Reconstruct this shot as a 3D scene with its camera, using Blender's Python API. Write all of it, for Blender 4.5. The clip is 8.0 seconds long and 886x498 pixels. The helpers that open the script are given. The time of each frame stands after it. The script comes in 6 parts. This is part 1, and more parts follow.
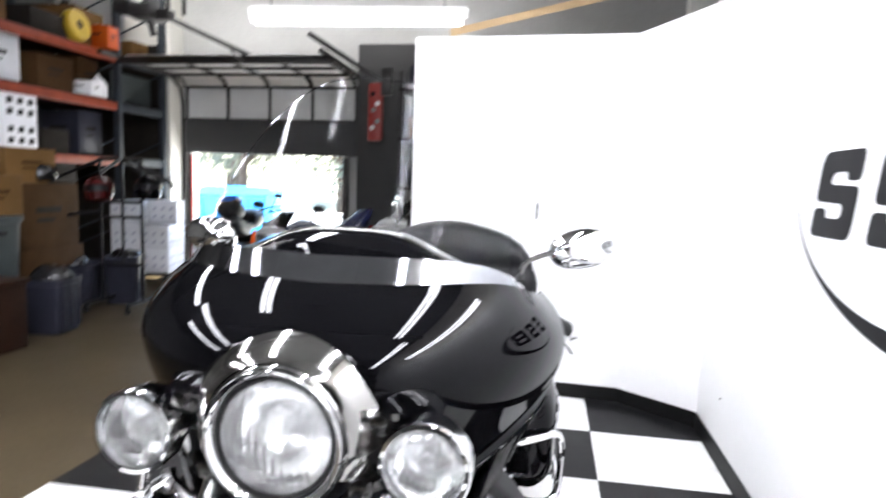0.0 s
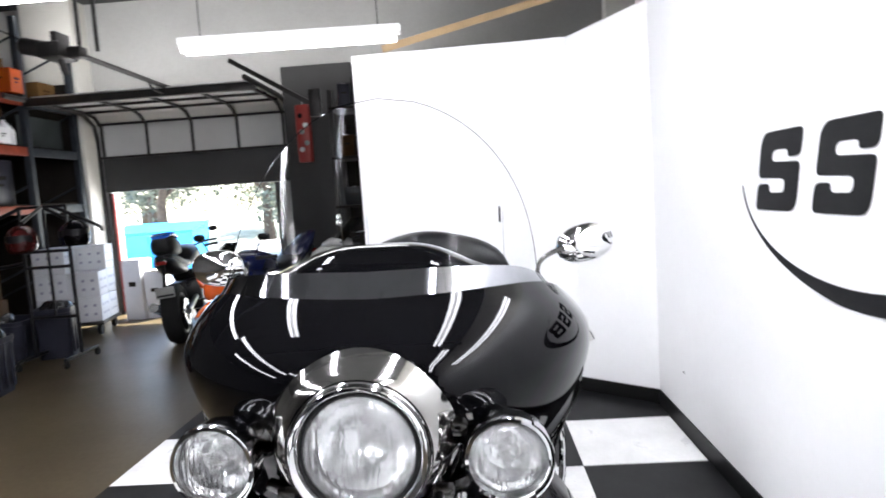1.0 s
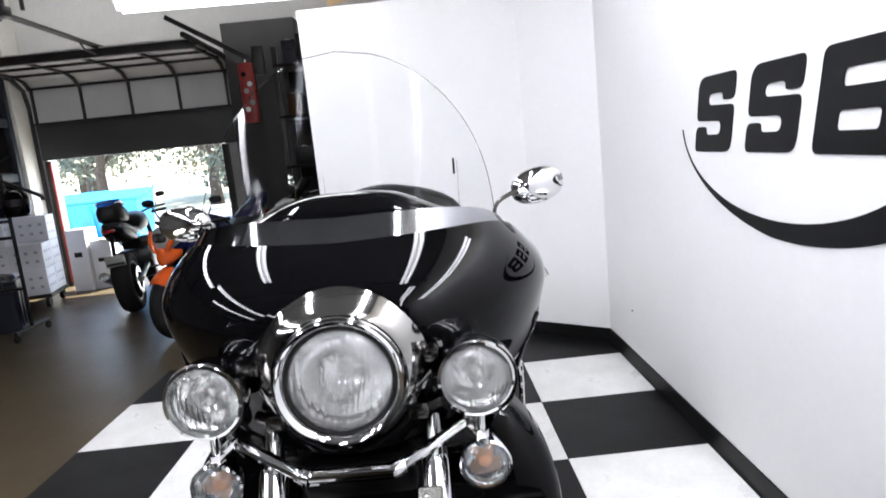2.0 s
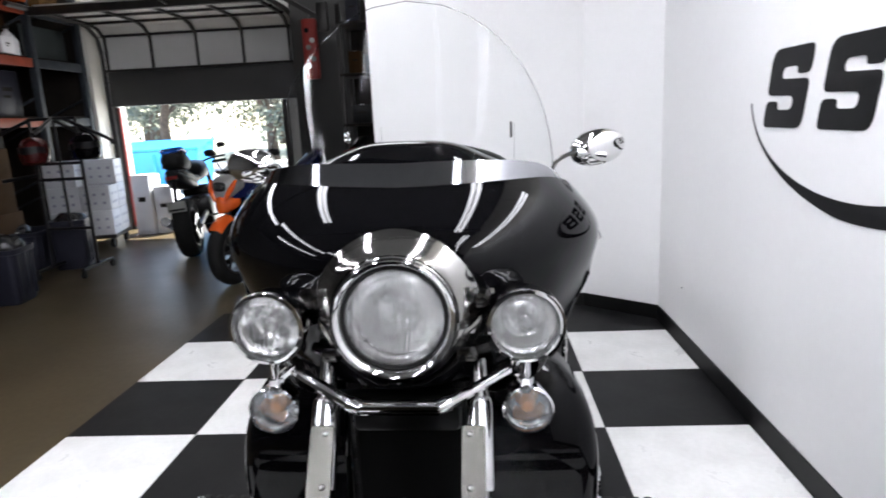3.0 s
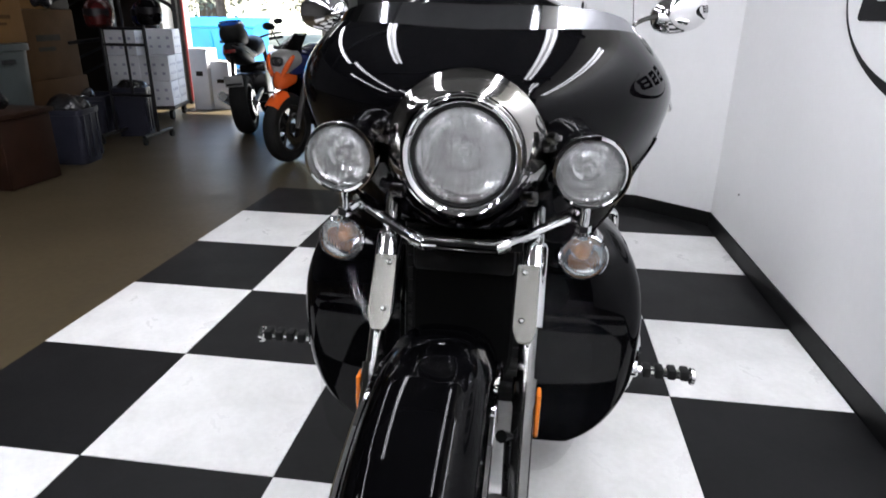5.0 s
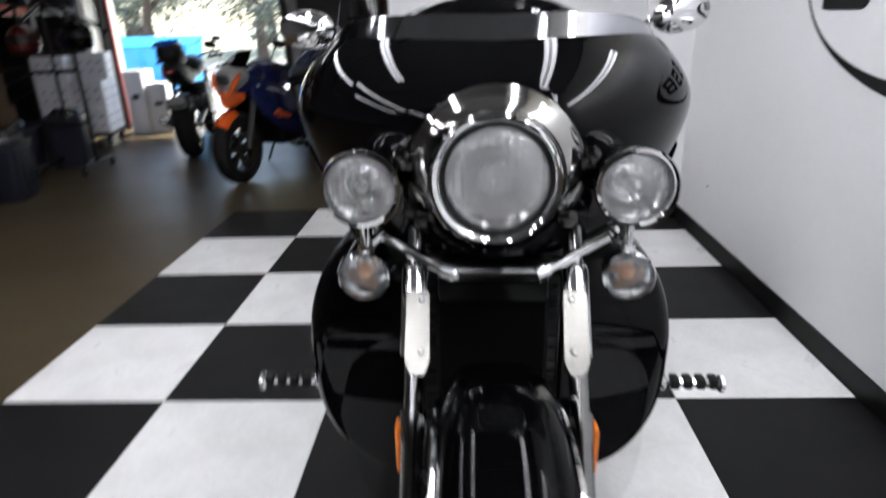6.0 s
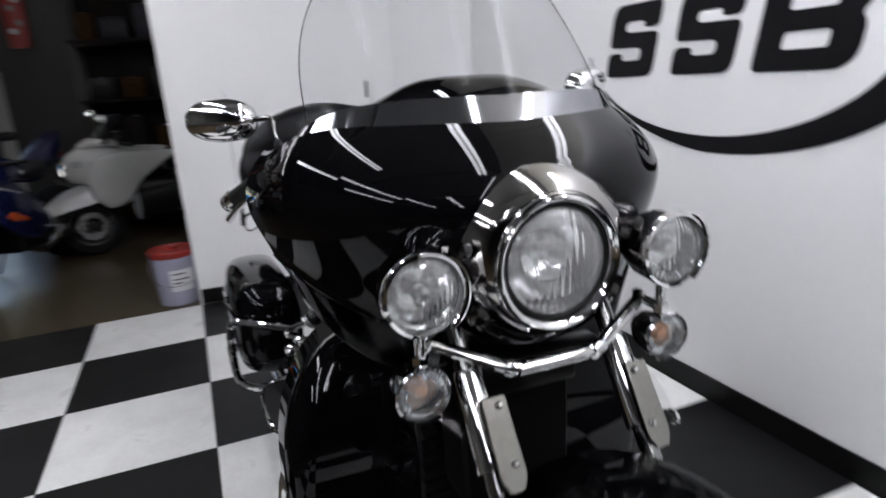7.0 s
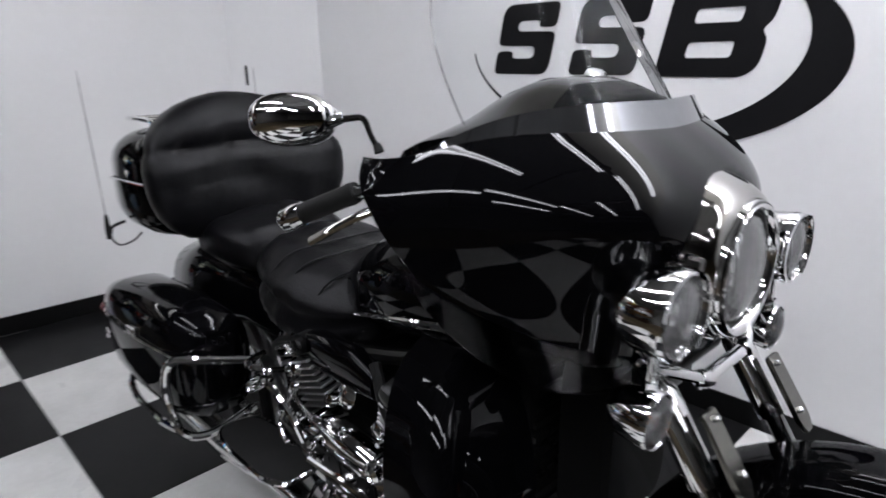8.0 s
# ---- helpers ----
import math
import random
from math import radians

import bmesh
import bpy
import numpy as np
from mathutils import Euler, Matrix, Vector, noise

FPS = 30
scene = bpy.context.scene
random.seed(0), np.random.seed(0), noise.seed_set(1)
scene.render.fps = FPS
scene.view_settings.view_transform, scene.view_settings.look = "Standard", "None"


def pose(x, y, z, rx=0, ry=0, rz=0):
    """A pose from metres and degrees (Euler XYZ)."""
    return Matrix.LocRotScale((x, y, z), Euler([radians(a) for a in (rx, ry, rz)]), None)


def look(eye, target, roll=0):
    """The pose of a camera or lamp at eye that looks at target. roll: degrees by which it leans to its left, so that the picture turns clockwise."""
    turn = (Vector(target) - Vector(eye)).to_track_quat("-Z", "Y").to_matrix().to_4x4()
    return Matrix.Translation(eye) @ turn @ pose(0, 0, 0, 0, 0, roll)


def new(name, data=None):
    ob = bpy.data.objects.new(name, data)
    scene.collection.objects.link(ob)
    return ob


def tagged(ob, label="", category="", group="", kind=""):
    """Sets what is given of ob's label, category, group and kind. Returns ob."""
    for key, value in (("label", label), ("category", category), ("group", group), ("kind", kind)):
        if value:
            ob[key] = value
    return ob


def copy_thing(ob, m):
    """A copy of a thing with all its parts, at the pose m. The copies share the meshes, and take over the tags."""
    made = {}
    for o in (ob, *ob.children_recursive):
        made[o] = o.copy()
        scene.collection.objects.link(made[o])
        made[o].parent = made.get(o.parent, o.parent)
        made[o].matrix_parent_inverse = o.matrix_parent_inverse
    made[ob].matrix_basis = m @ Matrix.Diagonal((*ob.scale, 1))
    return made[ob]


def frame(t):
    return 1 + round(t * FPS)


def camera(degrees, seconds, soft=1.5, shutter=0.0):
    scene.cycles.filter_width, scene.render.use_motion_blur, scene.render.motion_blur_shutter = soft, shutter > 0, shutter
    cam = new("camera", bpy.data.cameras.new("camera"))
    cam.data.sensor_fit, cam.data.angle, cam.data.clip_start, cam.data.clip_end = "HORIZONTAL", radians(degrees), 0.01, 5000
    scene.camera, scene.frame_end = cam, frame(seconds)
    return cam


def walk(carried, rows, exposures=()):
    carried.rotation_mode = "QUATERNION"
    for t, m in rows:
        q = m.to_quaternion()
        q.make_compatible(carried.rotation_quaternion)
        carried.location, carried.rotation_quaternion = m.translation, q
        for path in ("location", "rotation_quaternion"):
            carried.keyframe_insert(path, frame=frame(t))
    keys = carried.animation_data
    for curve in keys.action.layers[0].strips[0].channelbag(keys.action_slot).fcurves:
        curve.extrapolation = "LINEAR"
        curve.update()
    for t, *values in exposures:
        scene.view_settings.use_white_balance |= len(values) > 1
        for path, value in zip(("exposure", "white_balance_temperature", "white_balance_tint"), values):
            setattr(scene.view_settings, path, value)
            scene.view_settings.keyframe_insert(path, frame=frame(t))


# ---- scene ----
cam = camera(70.6, 8.0, soft=1.7, shutter=0.5)
PATH = [
    (0, (2.11, -1.709, 1.378), (1.782, 0.253, 1.167), 1.9),
    (0.1, (2.121, -1.718, 1.376), (1.834, 0.254, 1.201), 0.5),
    (0.3, (2.064, -1.732, 1.379), (1.781, 0.242, 1.216), -2.4),
    (0.5, (2.01, -1.736, 1.382), (1.738, 0.234, 1.169), -3.8),
    (0.8, (1.96, -1.749, 1.374), (1.801, 0.238, 1.213), -1.6),
    (1, (1.938, -1.782, 1.379), (1.834, 0.207, 1.202), -3.8),
    (1.2, (1.925, -1.809, 1.386), (1.886, 0.179, 1.17), -5.1),
    (2.3, (1.919, -1.867, 1.35), (1.957, 0.096, 0.965), -5.6),
    (2.5, (1.919, -1.872, 1.343), (1.935, 0.083, 0.921), -4.7),
    (3, (1.901, -1.893, 1.336), (1.777, 0.06, 0.925), -2.8),
    (3.5, (1.881, -1.913, 1.341), (1.609, 0.027, 0.934), -3.1),
    (4, (1.874, -1.932, 1.313), (1.556, -0.021, 0.812), -2.2),
    (4.5, (1.877, -1.947, 1.272), (1.607, -0.059, 0.668), -0.6),
    (4.7, (1.873, -1.957, 1.251), (1.596, -0.086, 0.603), 0.4),
    (5.8, (1.787, -1.921, 1.238), (1.606, -0.08, 0.478), 0.1),
    (6, (1.72, -1.869, 1.254), (1.619, 0.007, 0.566), -2.1),
    (6.2, (1.657, -1.788, 1.272), (1.683, 0.117, 0.665), -3.4),
    (6.5, (1.546, -1.716, 1.307), (1.722, 0.196, 0.746), -3.4),
    (6.8, (1.414, -1.689, 1.291), (1.846, 0.203, 0.807), -2.9),
    (7, (1.287, -1.688, 1.293), (1.983, 0.111, 0.765), -4.2),
    (7.2, (1.17, -1.675, 1.309), (2.014, 0.05, 0.751), -4.6),
    (7.4, (1.079, -1.613, 1.311), (2.024, 0.069, 0.78), -2.0),
    (7.5, (1.038, -1.579, 1.309), (2.037, 0.067, 0.771), -1.5),
    (7.6, (0.99, -1.519, 1.308), (2.045, 0.092, 0.766), -1.8),
    (7.8, (0.902, -1.381, 1.328), (2.087, 0.12, 0.744), -2.8),
    (8, (0.832, -1.253, 1.337), (2.157, 0.12, 0.737), -1.3),
]
EXPOSURES = [(0, 3.6), (0.5, 3.5), (1.0, 3.22), (2.3, 2.8), (3.0, 2.68), (3.5, 2.49), (4.5, 2.57), (6.0, 2.26), (6.5, 2.12), (7.0, 2.1), (8.0, 2.08)]
walk(cam, [(t, look(eye, target, roll)) for t, eye, target, roll in PATH], EXPOSURES)

# ---- world and sun ----
SUN_EL, SUN_AZ = 58.0, 35.0
world = bpy.data.worlds.new("sky")
scene.world = world
world.use_nodes = True
wn = world.node_tree.nodes
sky = wn.new("ShaderNodeTexSky")
sky.sky_type, sky.sun_disc = "NISHITA", False
sky.sun_elevation, sky.sun_rotation = radians(SUN_EL), radians(SUN_AZ)
world.node_tree.links.new(sky.outputs[0], wn["Background"].inputs[0])
wn["Background"].inputs[1].default_value = 0.15
sun = new("sun", bpy.data.lights.new("sun", "SUN"))
sun.data.energy, sun.data.angle, sun.data.color = 5.0, radians(0.5), (1.0, 0.96, 0.9)
sun_way = Vector((math.sin(radians(SUN_AZ)) * math.cos(radians(SUN_EL)), math.cos(radians(SUN_AZ)) * math.cos(radians(SUN_EL)), math.sin(radians(SUN_EL))))
sun.matrix_world = look(sun_way * 30, (0, 0, 0))
TUBE_GLOW = 6.5

# ---- materials ----
def nodes_of(name):
    m = bpy.data.materials.new(name)
    m.use_nodes = True
    return m, m.node_tree.nodes, m.node_tree.links, m.node_tree.nodes["Principled BSDF"]


def mat(name, color, rough=0.5, metal=0.0, vary=0.25, scale=6.0, fine=60.0, bump=0.0, coat=0.0, spec=0.5, second=None, piece=0.0, rough_vary=0.12):
    """A surface with two scales of variation in colour and roughness, and fine relief."""
    m, n, l, b = nodes_of(name)
    tc = n.new("ShaderNodeTexCoord")
    big, small = n.new("ShaderNodeTexNoise"), n.new("ShaderNodeTexNoise")
    big.inputs["Scale"].default_value, big.inputs["Detail"].default_value = scale, 6
    small.inputs["Scale"].default_value, small.inputs["Detail"].default_value = fine, 4
    for t in (big, small):
        l.new(tc.outputs["Object"], t.inputs["Vector"])
    add = n.new("ShaderNodeMath")
    add.operation = "ADD"
    half = n.new("ShaderNodeMath")
    half.operation, half.inputs[1].default_value = "MULTIPLY", 0.4
    l.new(small.outputs["Fac"], half.inputs[0])
    l.new(big.outputs["Fac"], add.inputs[0])
    l.new(half.outputs[0], add.inputs[1])
    ramp = n.new("ShaderNodeMapRange")
    ramp.inputs["From Min"].default_value, ramp.inputs["From Max"].default_value = 0.42, 0.98
    l.new(add.outputs[0], ramp.inputs["Value"])
    source = ramp.outputs[0]
    if piece:
        info, pm = n.new("ShaderNodeObjectInfo"), n.new("ShaderNodeMath")
        pm.operation, pm.inputs[1].default_value = "MULTIPLY_ADD", piece
        l.new(info.outputs["Random"], pm.inputs[0])
        l.new(source, pm.inputs[2])
        source = pm.outputs[0]
    mix = n.new("ShaderNodeMix")
    mix.data_type = "RGBA"
    dark = second or tuple(c * (1 - vary) for c in color)
    mix.inputs[6].default_value = (*dark, 1)
    mix.inputs[7].default_value = (*color, 1)
    l.new(source, mix.inputs[0])
    l.new(mix.outputs[2], b.inputs["Base Color"])
    rr = n.new("ShaderNodeMapRange")
    rr.inputs["To Min"].default_value, rr.inputs["To Max"].default_value = rough * (1 + rough_vary), rough * (1 - rough_vary)
    l.new(add.outputs[0], rr.inputs["Value"])
    l.new(rr.outputs[0], b.inputs["Roughness"])
    b.inputs["Metallic"].default_value = metal
    b.inputs["Coat Weight"].default_value = coat
    b.inputs["Coat Roughness"].default_value = 0.03
    b.inputs["Specular IOR Level"].default_value = spec
    if bump:
        bn = n.new("ShaderNodeBump")
        bn.inputs["Strength"].default_value, bn.inputs["Distance"].default_value = bump, 0.004
        l.new(add.outputs[0], bn.inputs["Height"])
        l.new(bn.outputs[0], b.inputs["Normal"])
    return m


def clear(name, tint, gloss=1.0, ior=1.45, rough=0.02):
    """Thin clear sheet: it lets light straight through and mirrors by Fresnel."""
    m, n, l, b = nodes_of(name)
    n.remove(b)
    tr, gl, fr, mix = n.new("ShaderNodeBsdfTransparent"), n.new("ShaderNodeBsdfGlossy"), n.new("ShaderNodeFresnel"), n.new("ShaderNodeMixShader")
    tr.inputs[0].default_value = (*tint, 1)
    gl.inputs["Roughness"].default_value = rough
    gl.inputs["Color"].default_value = (gloss, gloss, gloss, 1)
    fr.inputs[0].default_value = ior
    l.new(fr.outputs[0], mix.inputs[0])
    l.new(tr.outputs[0], mix.inputs[1])
    l.new(gl.outputs[0], mix.inputs[2])
    l.new(mix.outputs[0], n["Material Output"].inputs[0])
    return m


def lens_glass(name, flutes, frost, depth):
    """Moulded lamp glass: mostly clear, a little frosted by its flutes, mirroring by Fresnel."""
    m, n, l, b = nodes_of(name)
    n.remove(b)
    tr, gl, fr, mix = n.new("ShaderNodeBsdfTransparent"), n.new("ShaderNodeBsdfGlossy"), n.new("ShaderNodeFresnel"), n.new("ShaderNodeMixShader")
    haze, mix2 = n.new("ShaderNodeBsdfDiffuse"), n.new("ShaderNodeMixShader")
    tr.inputs[0].default_value = (0.97, 0.98, 0.98, 1)
    haze.inputs[0].default_value = (0.9, 0.9, 0.9, 1)
    gl.inputs["Roughness"].default_value = 0.03
    fr.inputs[0].default_value = 1.5
    tc, wave, bn = n.new("ShaderNodeTexCoord"), n.new("ShaderNodeTexWave"), n.new("ShaderNodeBump")
    wave.inputs["Scale"].default_value, wave.inputs["Distortion"].default_value = flutes, 0.25
    wave.inputs["Detail Scale"].default_value = 4
    bn.inputs["Strength"].default_value, bn.inputs["Distance"].default_value = 0.5, depth
    l.new(tc.outputs["Object"], wave.inputs["Vector"])
    l.new(wave.outputs["Fac"], bn.inputs["Height"])
    for node in (gl, fr):
        l.new(bn.outputs[0], node.inputs["Normal"])
    frosting = n.new("ShaderNodeMapRange")
    frosting.inputs["To Min"].default_value, frosting.inputs["To Max"].default_value = frost * 0.6, frost * 1.15
    blotch, both = n.new("ShaderNodeTexNoise"), n.new("ShaderNodeMath")
    blotch.inputs["Scale"].default_value, blotch.inputs["Detail"].default_value = 9, 1
    both.operation, both.inputs[1].default_value = "MULTIPLY_ADD", 0.16
    spread = n.new("ShaderNodeMapRange")
    spread.inputs["From Min"].default_value, spread.inputs["From Max"].default_value = 0.35, 0.65
    spread.inputs["To Max"].default_value = 0.84
    l.new(tc.outputs["Object"], blotch.inputs["Vector"])
    l.new(blotch.outputs["Fac"], spread.inputs["Value"])
    l.new(wave.outputs["Fac"], both.inputs[0])
    l.new(spread.outputs[0], both.inputs[2])
    l.new(both.outputs[0], frosting.inputs["Value"])
    l.new(frosting.outputs[0], mix2.inputs[0])
    l.new(tr.outputs[0], mix2.inputs[1])
    l.new(haze.outputs[0], mix2.inputs[2])
    l.new(fr.outputs[0], mix.inputs[0])
    l.new(mix2.outputs[0], mix.inputs[1])
    l.new(gl.outputs[0], mix.inputs[2])
    l.new(mix.outputs[0], n["Material Output"].inputs[0])
    return m


def glow(name, color, strength):
    m, n, l, b = nodes_of(name)
    b.inputs["Base Color"].default_value = (0.9, 0.9, 0.9, 1)
    b.inputs["Emission Color"].default_value = (*color, 1)
    b.inputs["Emission Strength"].default_value = strength
    return m


M_PAINT = mat("black_gloss_paint", (0.002, 0.002, 0.0025), 0.035, spec=0.17, vary=0.3, rough_vary=0.3)
M_DARK_CHROME = mat("dark_polished_metal", (0.09, 0.088, 0.085), 0.2, 1.0, vary=0.2)
M_CHROME = mat("chrome", (0.78, 0.78, 0.78), 0.05, 1.0, vary=0.08, rough_vary=0.3)
M_SATIN = mat("satin_chrome", (0.33, 0.33, 0.32), 0.14, 1.0, vary=0.25, scale=14, fine=120)
M_SHROUD = mat("polished_shroud", (0.37, 0.36, 0.345), 0.09, 1.0, vary=0.08)
M_TRIM = mat("polished_trim_metal", (0.28, 0.285, 0.30), 0.06, 1.0, vary=0.2)
M_STEEL = mat("brushed_steel", (0.5, 0.5, 0.49), 0.28, 1.0, vary=0.15, fine=150)
M_FORK_PLATE = mat("dull_steel_plate", (0.27, 0.265, 0.24), 0.24, 1.0, vary=0.35, fine=140, bump=0.08)
M_ALLOY = mat("cast_alloy", (0.36, 0.36, 0.36), 0.4, 0.9, vary=0.3, bump=0.1)
M_LEATHER = mat("black_leather", (0.004, 0.004, 0.005), 0.38, vary=0.4, scale=22, fine=220, bump=0.5, spec=0.18)
M_PLASTIC = mat("black_plastic", (0.006, 0.006, 0.007), 0.42, spec=0.25, vary=0.3, fine=160, bump=0.08)
M_FLAT_BLACK = mat("flat_black_panel", (0.003, 0.003, 0.003), 0.65, spec=0.08, vary=0.4, fine=150, bump=0.1)
M_ENGINE = mat("black_engine_paint", (0.005, 0.005, 0.005), 0.3, spec=0.25, vary=0.4, bump=0.1)
M_TYRE = mat("tyre_rubber", (0.012, 0.012, 0.012), 0.85, vary=0.4, fine=120, bump=0.3, spec=0.15)
M_RUBBER = mat("black_rubber", (0.012, 0.012, 0.012), 0.6, vary=0.3, spec=0.2)
M_SHIELD = clear("clear_windshield", (0.93, 0.94, 0.94), 0.55, 1.2)
M_SHIELD_EDGE = clear("polished_windshield_edge", (0.50, 0.51, 0.52), 1.0)
M_WING = clear("clear_wing_plastic", (0.62, 0.62, 0.63), 0.25, 1.45, 0.06)
M_CLEAR = clear("clear_plastic", (0.90, 0.90, 0.90), 0.14)
M_SCREEN = clear("tinted_screen", (0.45, 0.47, 0.5))
M_LENS = lens_glass("fluted_lamp_glass", 26, 0.23, 0.0005)
M_LENS_SIGNAL = lens_glass("signal_lamp_glass", 60, 0.1, 0.0003)
M_LENS_SMALL = lens_glass("clear_lamp_glass", 40, 0.18, 0.0004)
M_BOWL = mat("lamp_reflector", (0.96, 0.96, 0.95), 0.1, 1.0, vary=0.1, scale=30)
bowl_nodes, bowl_links = M_BOWL.node_tree.nodes, M_BOWL.node_tree.links
bowl_wave, bowl_bump, bowl_tc = bowl_nodes.new("ShaderNodeTexWave"), bowl_nodes.new("ShaderNodeBump"), bowl_nodes.new("ShaderNodeTexCoord")
bowl_wave.inputs["Scale"].default_value, bowl_wave.inputs["Distortion"].default_value, bowl_wave.inputs["Detail Scale"].default_value = 34, 3.0, 3.0
bowl_bump.inputs["Strength"].default_value, bowl_bump.inputs["Distance"].default_value = 0.14, 0.0012
bowl_links.new(bowl_tc.outputs["Object"], bowl_wave.inputs["Vector"])
bowl_links.new(bowl_wave.outputs["Fac"], bowl_bump.inputs["Height"])
bowl_links.new(bowl_bump.outputs[0], bowl_nodes["Principled BSDF"].inputs["Normal"])
M_AMBER = mat("amber_bulb", (0.60, 0.24, 0.08), 0.25, vary=0.2)
M_ORANGE_REFLECTOR = mat("orange_reflector", (0.8, 0.2, 0.02), 0.25, vary=0.2, fine=300)
M_RED_LENS = mat("red_tail_lens", (0.25, 0.012, 0.01), 0.12, vary=0.3)
M_MIRROR = mat("mirror_glass", (0.9, 0.9, 0.9), 0.01, 1.0, vary=0.02)

M_WALL = mat("white_wall_paint", (0.80, 0.80, 0.795), 0.5, vary=0.06, scale=1.2, fine=35, bump=0.06)
M_MARK = mat("black_vinyl_mark", (0.006, 0.006, 0.007), 0.55, spec=0.14, vary=0.3, scale=3)
M_BASE = mat("black_vinyl_base", (0.006, 0.006, 0.006), 0.5, spec=0.16, vary=0.35, scale=4)
M_TILE_W = mat("white_vinyl_tile", (0.78, 0.78, 0.76), 0.3, vary=0.16, scale=5, fine=45, bump=0.04, piece=0.25, second=(0.6, 0.6, 0.575))
M_TILE_B = mat("black_vinyl_tile", (0.008, 0.008, 0.0085), 0.45, spec=0.16, vary=0.45, scale=5, fine=45, bump=0.04, piece=0.25)
M_CONCRETE = mat("sealed_concrete", (0.070, 0.053, 0.029), 0.38, vary=0.35, scale=1.1, fine=30, bump=0.003, rough_vary=0.25, spec=0.3)
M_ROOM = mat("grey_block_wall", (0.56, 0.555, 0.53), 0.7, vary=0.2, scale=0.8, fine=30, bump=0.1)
M_CREAM = mat("cream_wall_paint", (0.78, 0.76, 0.69), 0.6, vary=0.15, scale=1.5, fine=40, bump=0.08)
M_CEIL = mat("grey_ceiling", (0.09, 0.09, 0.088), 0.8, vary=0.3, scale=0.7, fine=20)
M_DARK_STEEL = mat("dark_steel", (0.045, 0.042, 0.04), 0.45, 0.5, vary=0.4, scale=8)
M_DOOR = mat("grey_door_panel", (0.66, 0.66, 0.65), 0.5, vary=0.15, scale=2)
# Same door in a darker colour that stands in for its backlit side.
M_DOOR_BACKLIT = mat("backlit_door_panel", (0.045, 0.045, 0.045), 0.55, vary=0.2, scale=2)
M_PIER = mat("dark_wall_panel", (0.036, 0.035, 0.034), 0.6, vary=0.2, scale=2)
M_RACK = mat("orange_rack_beam", (0.25, 0.042, 0.018), 0.5, vary=0.4, scale=9, fine=70, spec=0.2)
# Grey block wall with the gloom of the unlit hall put into its colour.
M_WALL_UNLIT = mat("unlit_block_wall", (0.12, 0.118, 0.11), 0.75, vary=0.35, scale=0.9, fine=30, bump=0.1)
M_RACK_POST = mat("rack_upright", (0.035, 0.042, 0.05), 0.5, vary=0.4, scale=9, spec=0.2)
M_CARD = mat("cardboard", (0.14, 0.075, 0.026), 0.8, vary=0.3, scale=5, fine=60, bump=0.08, piece=0.3, spec=0.1)
M_CARD_DARK = mat("brown_cardboard", (0.06, 0.03, 0.011), 0.8, vary=0.35, scale=5, fine=60, bump=0.08, spec=0.1)
M_CARTON = mat("white_carton", (0.70, 0.71, 0.74), 0.6, vary=0.15, scale=4, piece=0.2)
M_GREYBIN = mat("grey_plastic_bin", (0.055, 0.065, 0.065), 0.45, vary=0.25, scale=4, spec=0.2)
M_TOTE = mat("dark_blue_tote", (0.022, 0.023, 0.034), 0.4, vary=0.35, scale=6, spec=0.2)
M_SHELF = mat("dark_shelf_board", (0.022, 0.018, 0.015), 0.7, vary=0.4, scale=6, spec=0.1)
M_BLACKBAG = mat("black_bin_bag", (0.012, 0.012, 0.013), 0.28, vary=0.4, scale=12, bump=0.5)
M_WOOD = mat("pine_timber", (0.62, 0.44, 0.24), 0.6, vary=0.3, scale=7, fine=90, bump=0.1)
M_WOOD_DARK = mat("dark_wood", (0.022, 0.010, 0.006), 0.5, vary=0.4, scale=7, fine=90, spec=0.15)
M_ORANGE = mat("orange_paint", (0.62, 0.095, 0.015), 0.15, vary=0.15, spec=0.6)
M_NAVY = mat("dark_blue_paint", (0.008, 0.013, 0.06), 0.15, vary=0.3, spec=0.6)
M_MAROON = mat("dark_red_paint", (0.045, 0.006, 0.006), 0.2, vary=0.3)
M_BLUE = mat("bright_blue_paint", (0.02, 0.12, 0.55), 0.2, vary=0.2)
M_WHITE = mat("white_paint", (0.52, 0.52, 0.50), 0.2, vary=0.1, spec=0.6)
M_PLATE = mat("pale_plate", (0.22, 0.22, 0.21), 0.4, vary=0.2)
M_RED = mat("red_plastic", (0.30, 0.026, 0.02), 0.4, vary=0.25, scale=8)
M_BUCKET = mat("bucket_grey_plastic", (0.36, 0.36, 0.46), 0.4, vary=0.15, scale=5)
M_LABEL = mat("white_label", (0.75, 0.75, 0.76), 0.5, vary=0.15)
M_YELLOW = mat("yellow_plastic", (0.6, 0.4, 0.03), 0.4, vary=0.25)
M_DUMP = mat("blue_dumpster_paint", (0.01, 0.26, 0.62), 0.4, vary=0.25, scale=2)
M_GROUND = mat("yard_asphalt", (0.55, 0.54, 0.52), 0.85, vary=0.35, scale=0.5, fine=12, bump=0.2)
M_GRASS = mat("grass_bank", (0.44, 0.45, 0.34), 0.9, vary=0.5, scale=1.2, fine=30, bump=0.4)
M_BARK = mat("bark", (0.10, 0.075, 0.055), 0.9, vary=0.5, scale=9, fine=50, bump=0.5)
M_LEAF = mat("leaves", (0.15, 0.17, 0.115), 0.6, vary=0.6, scale=1.5, fine=14)
M_TUBE = glow("fluorescent_tube", (0.975, 0.985, 1.085), TUBE_GLOW)
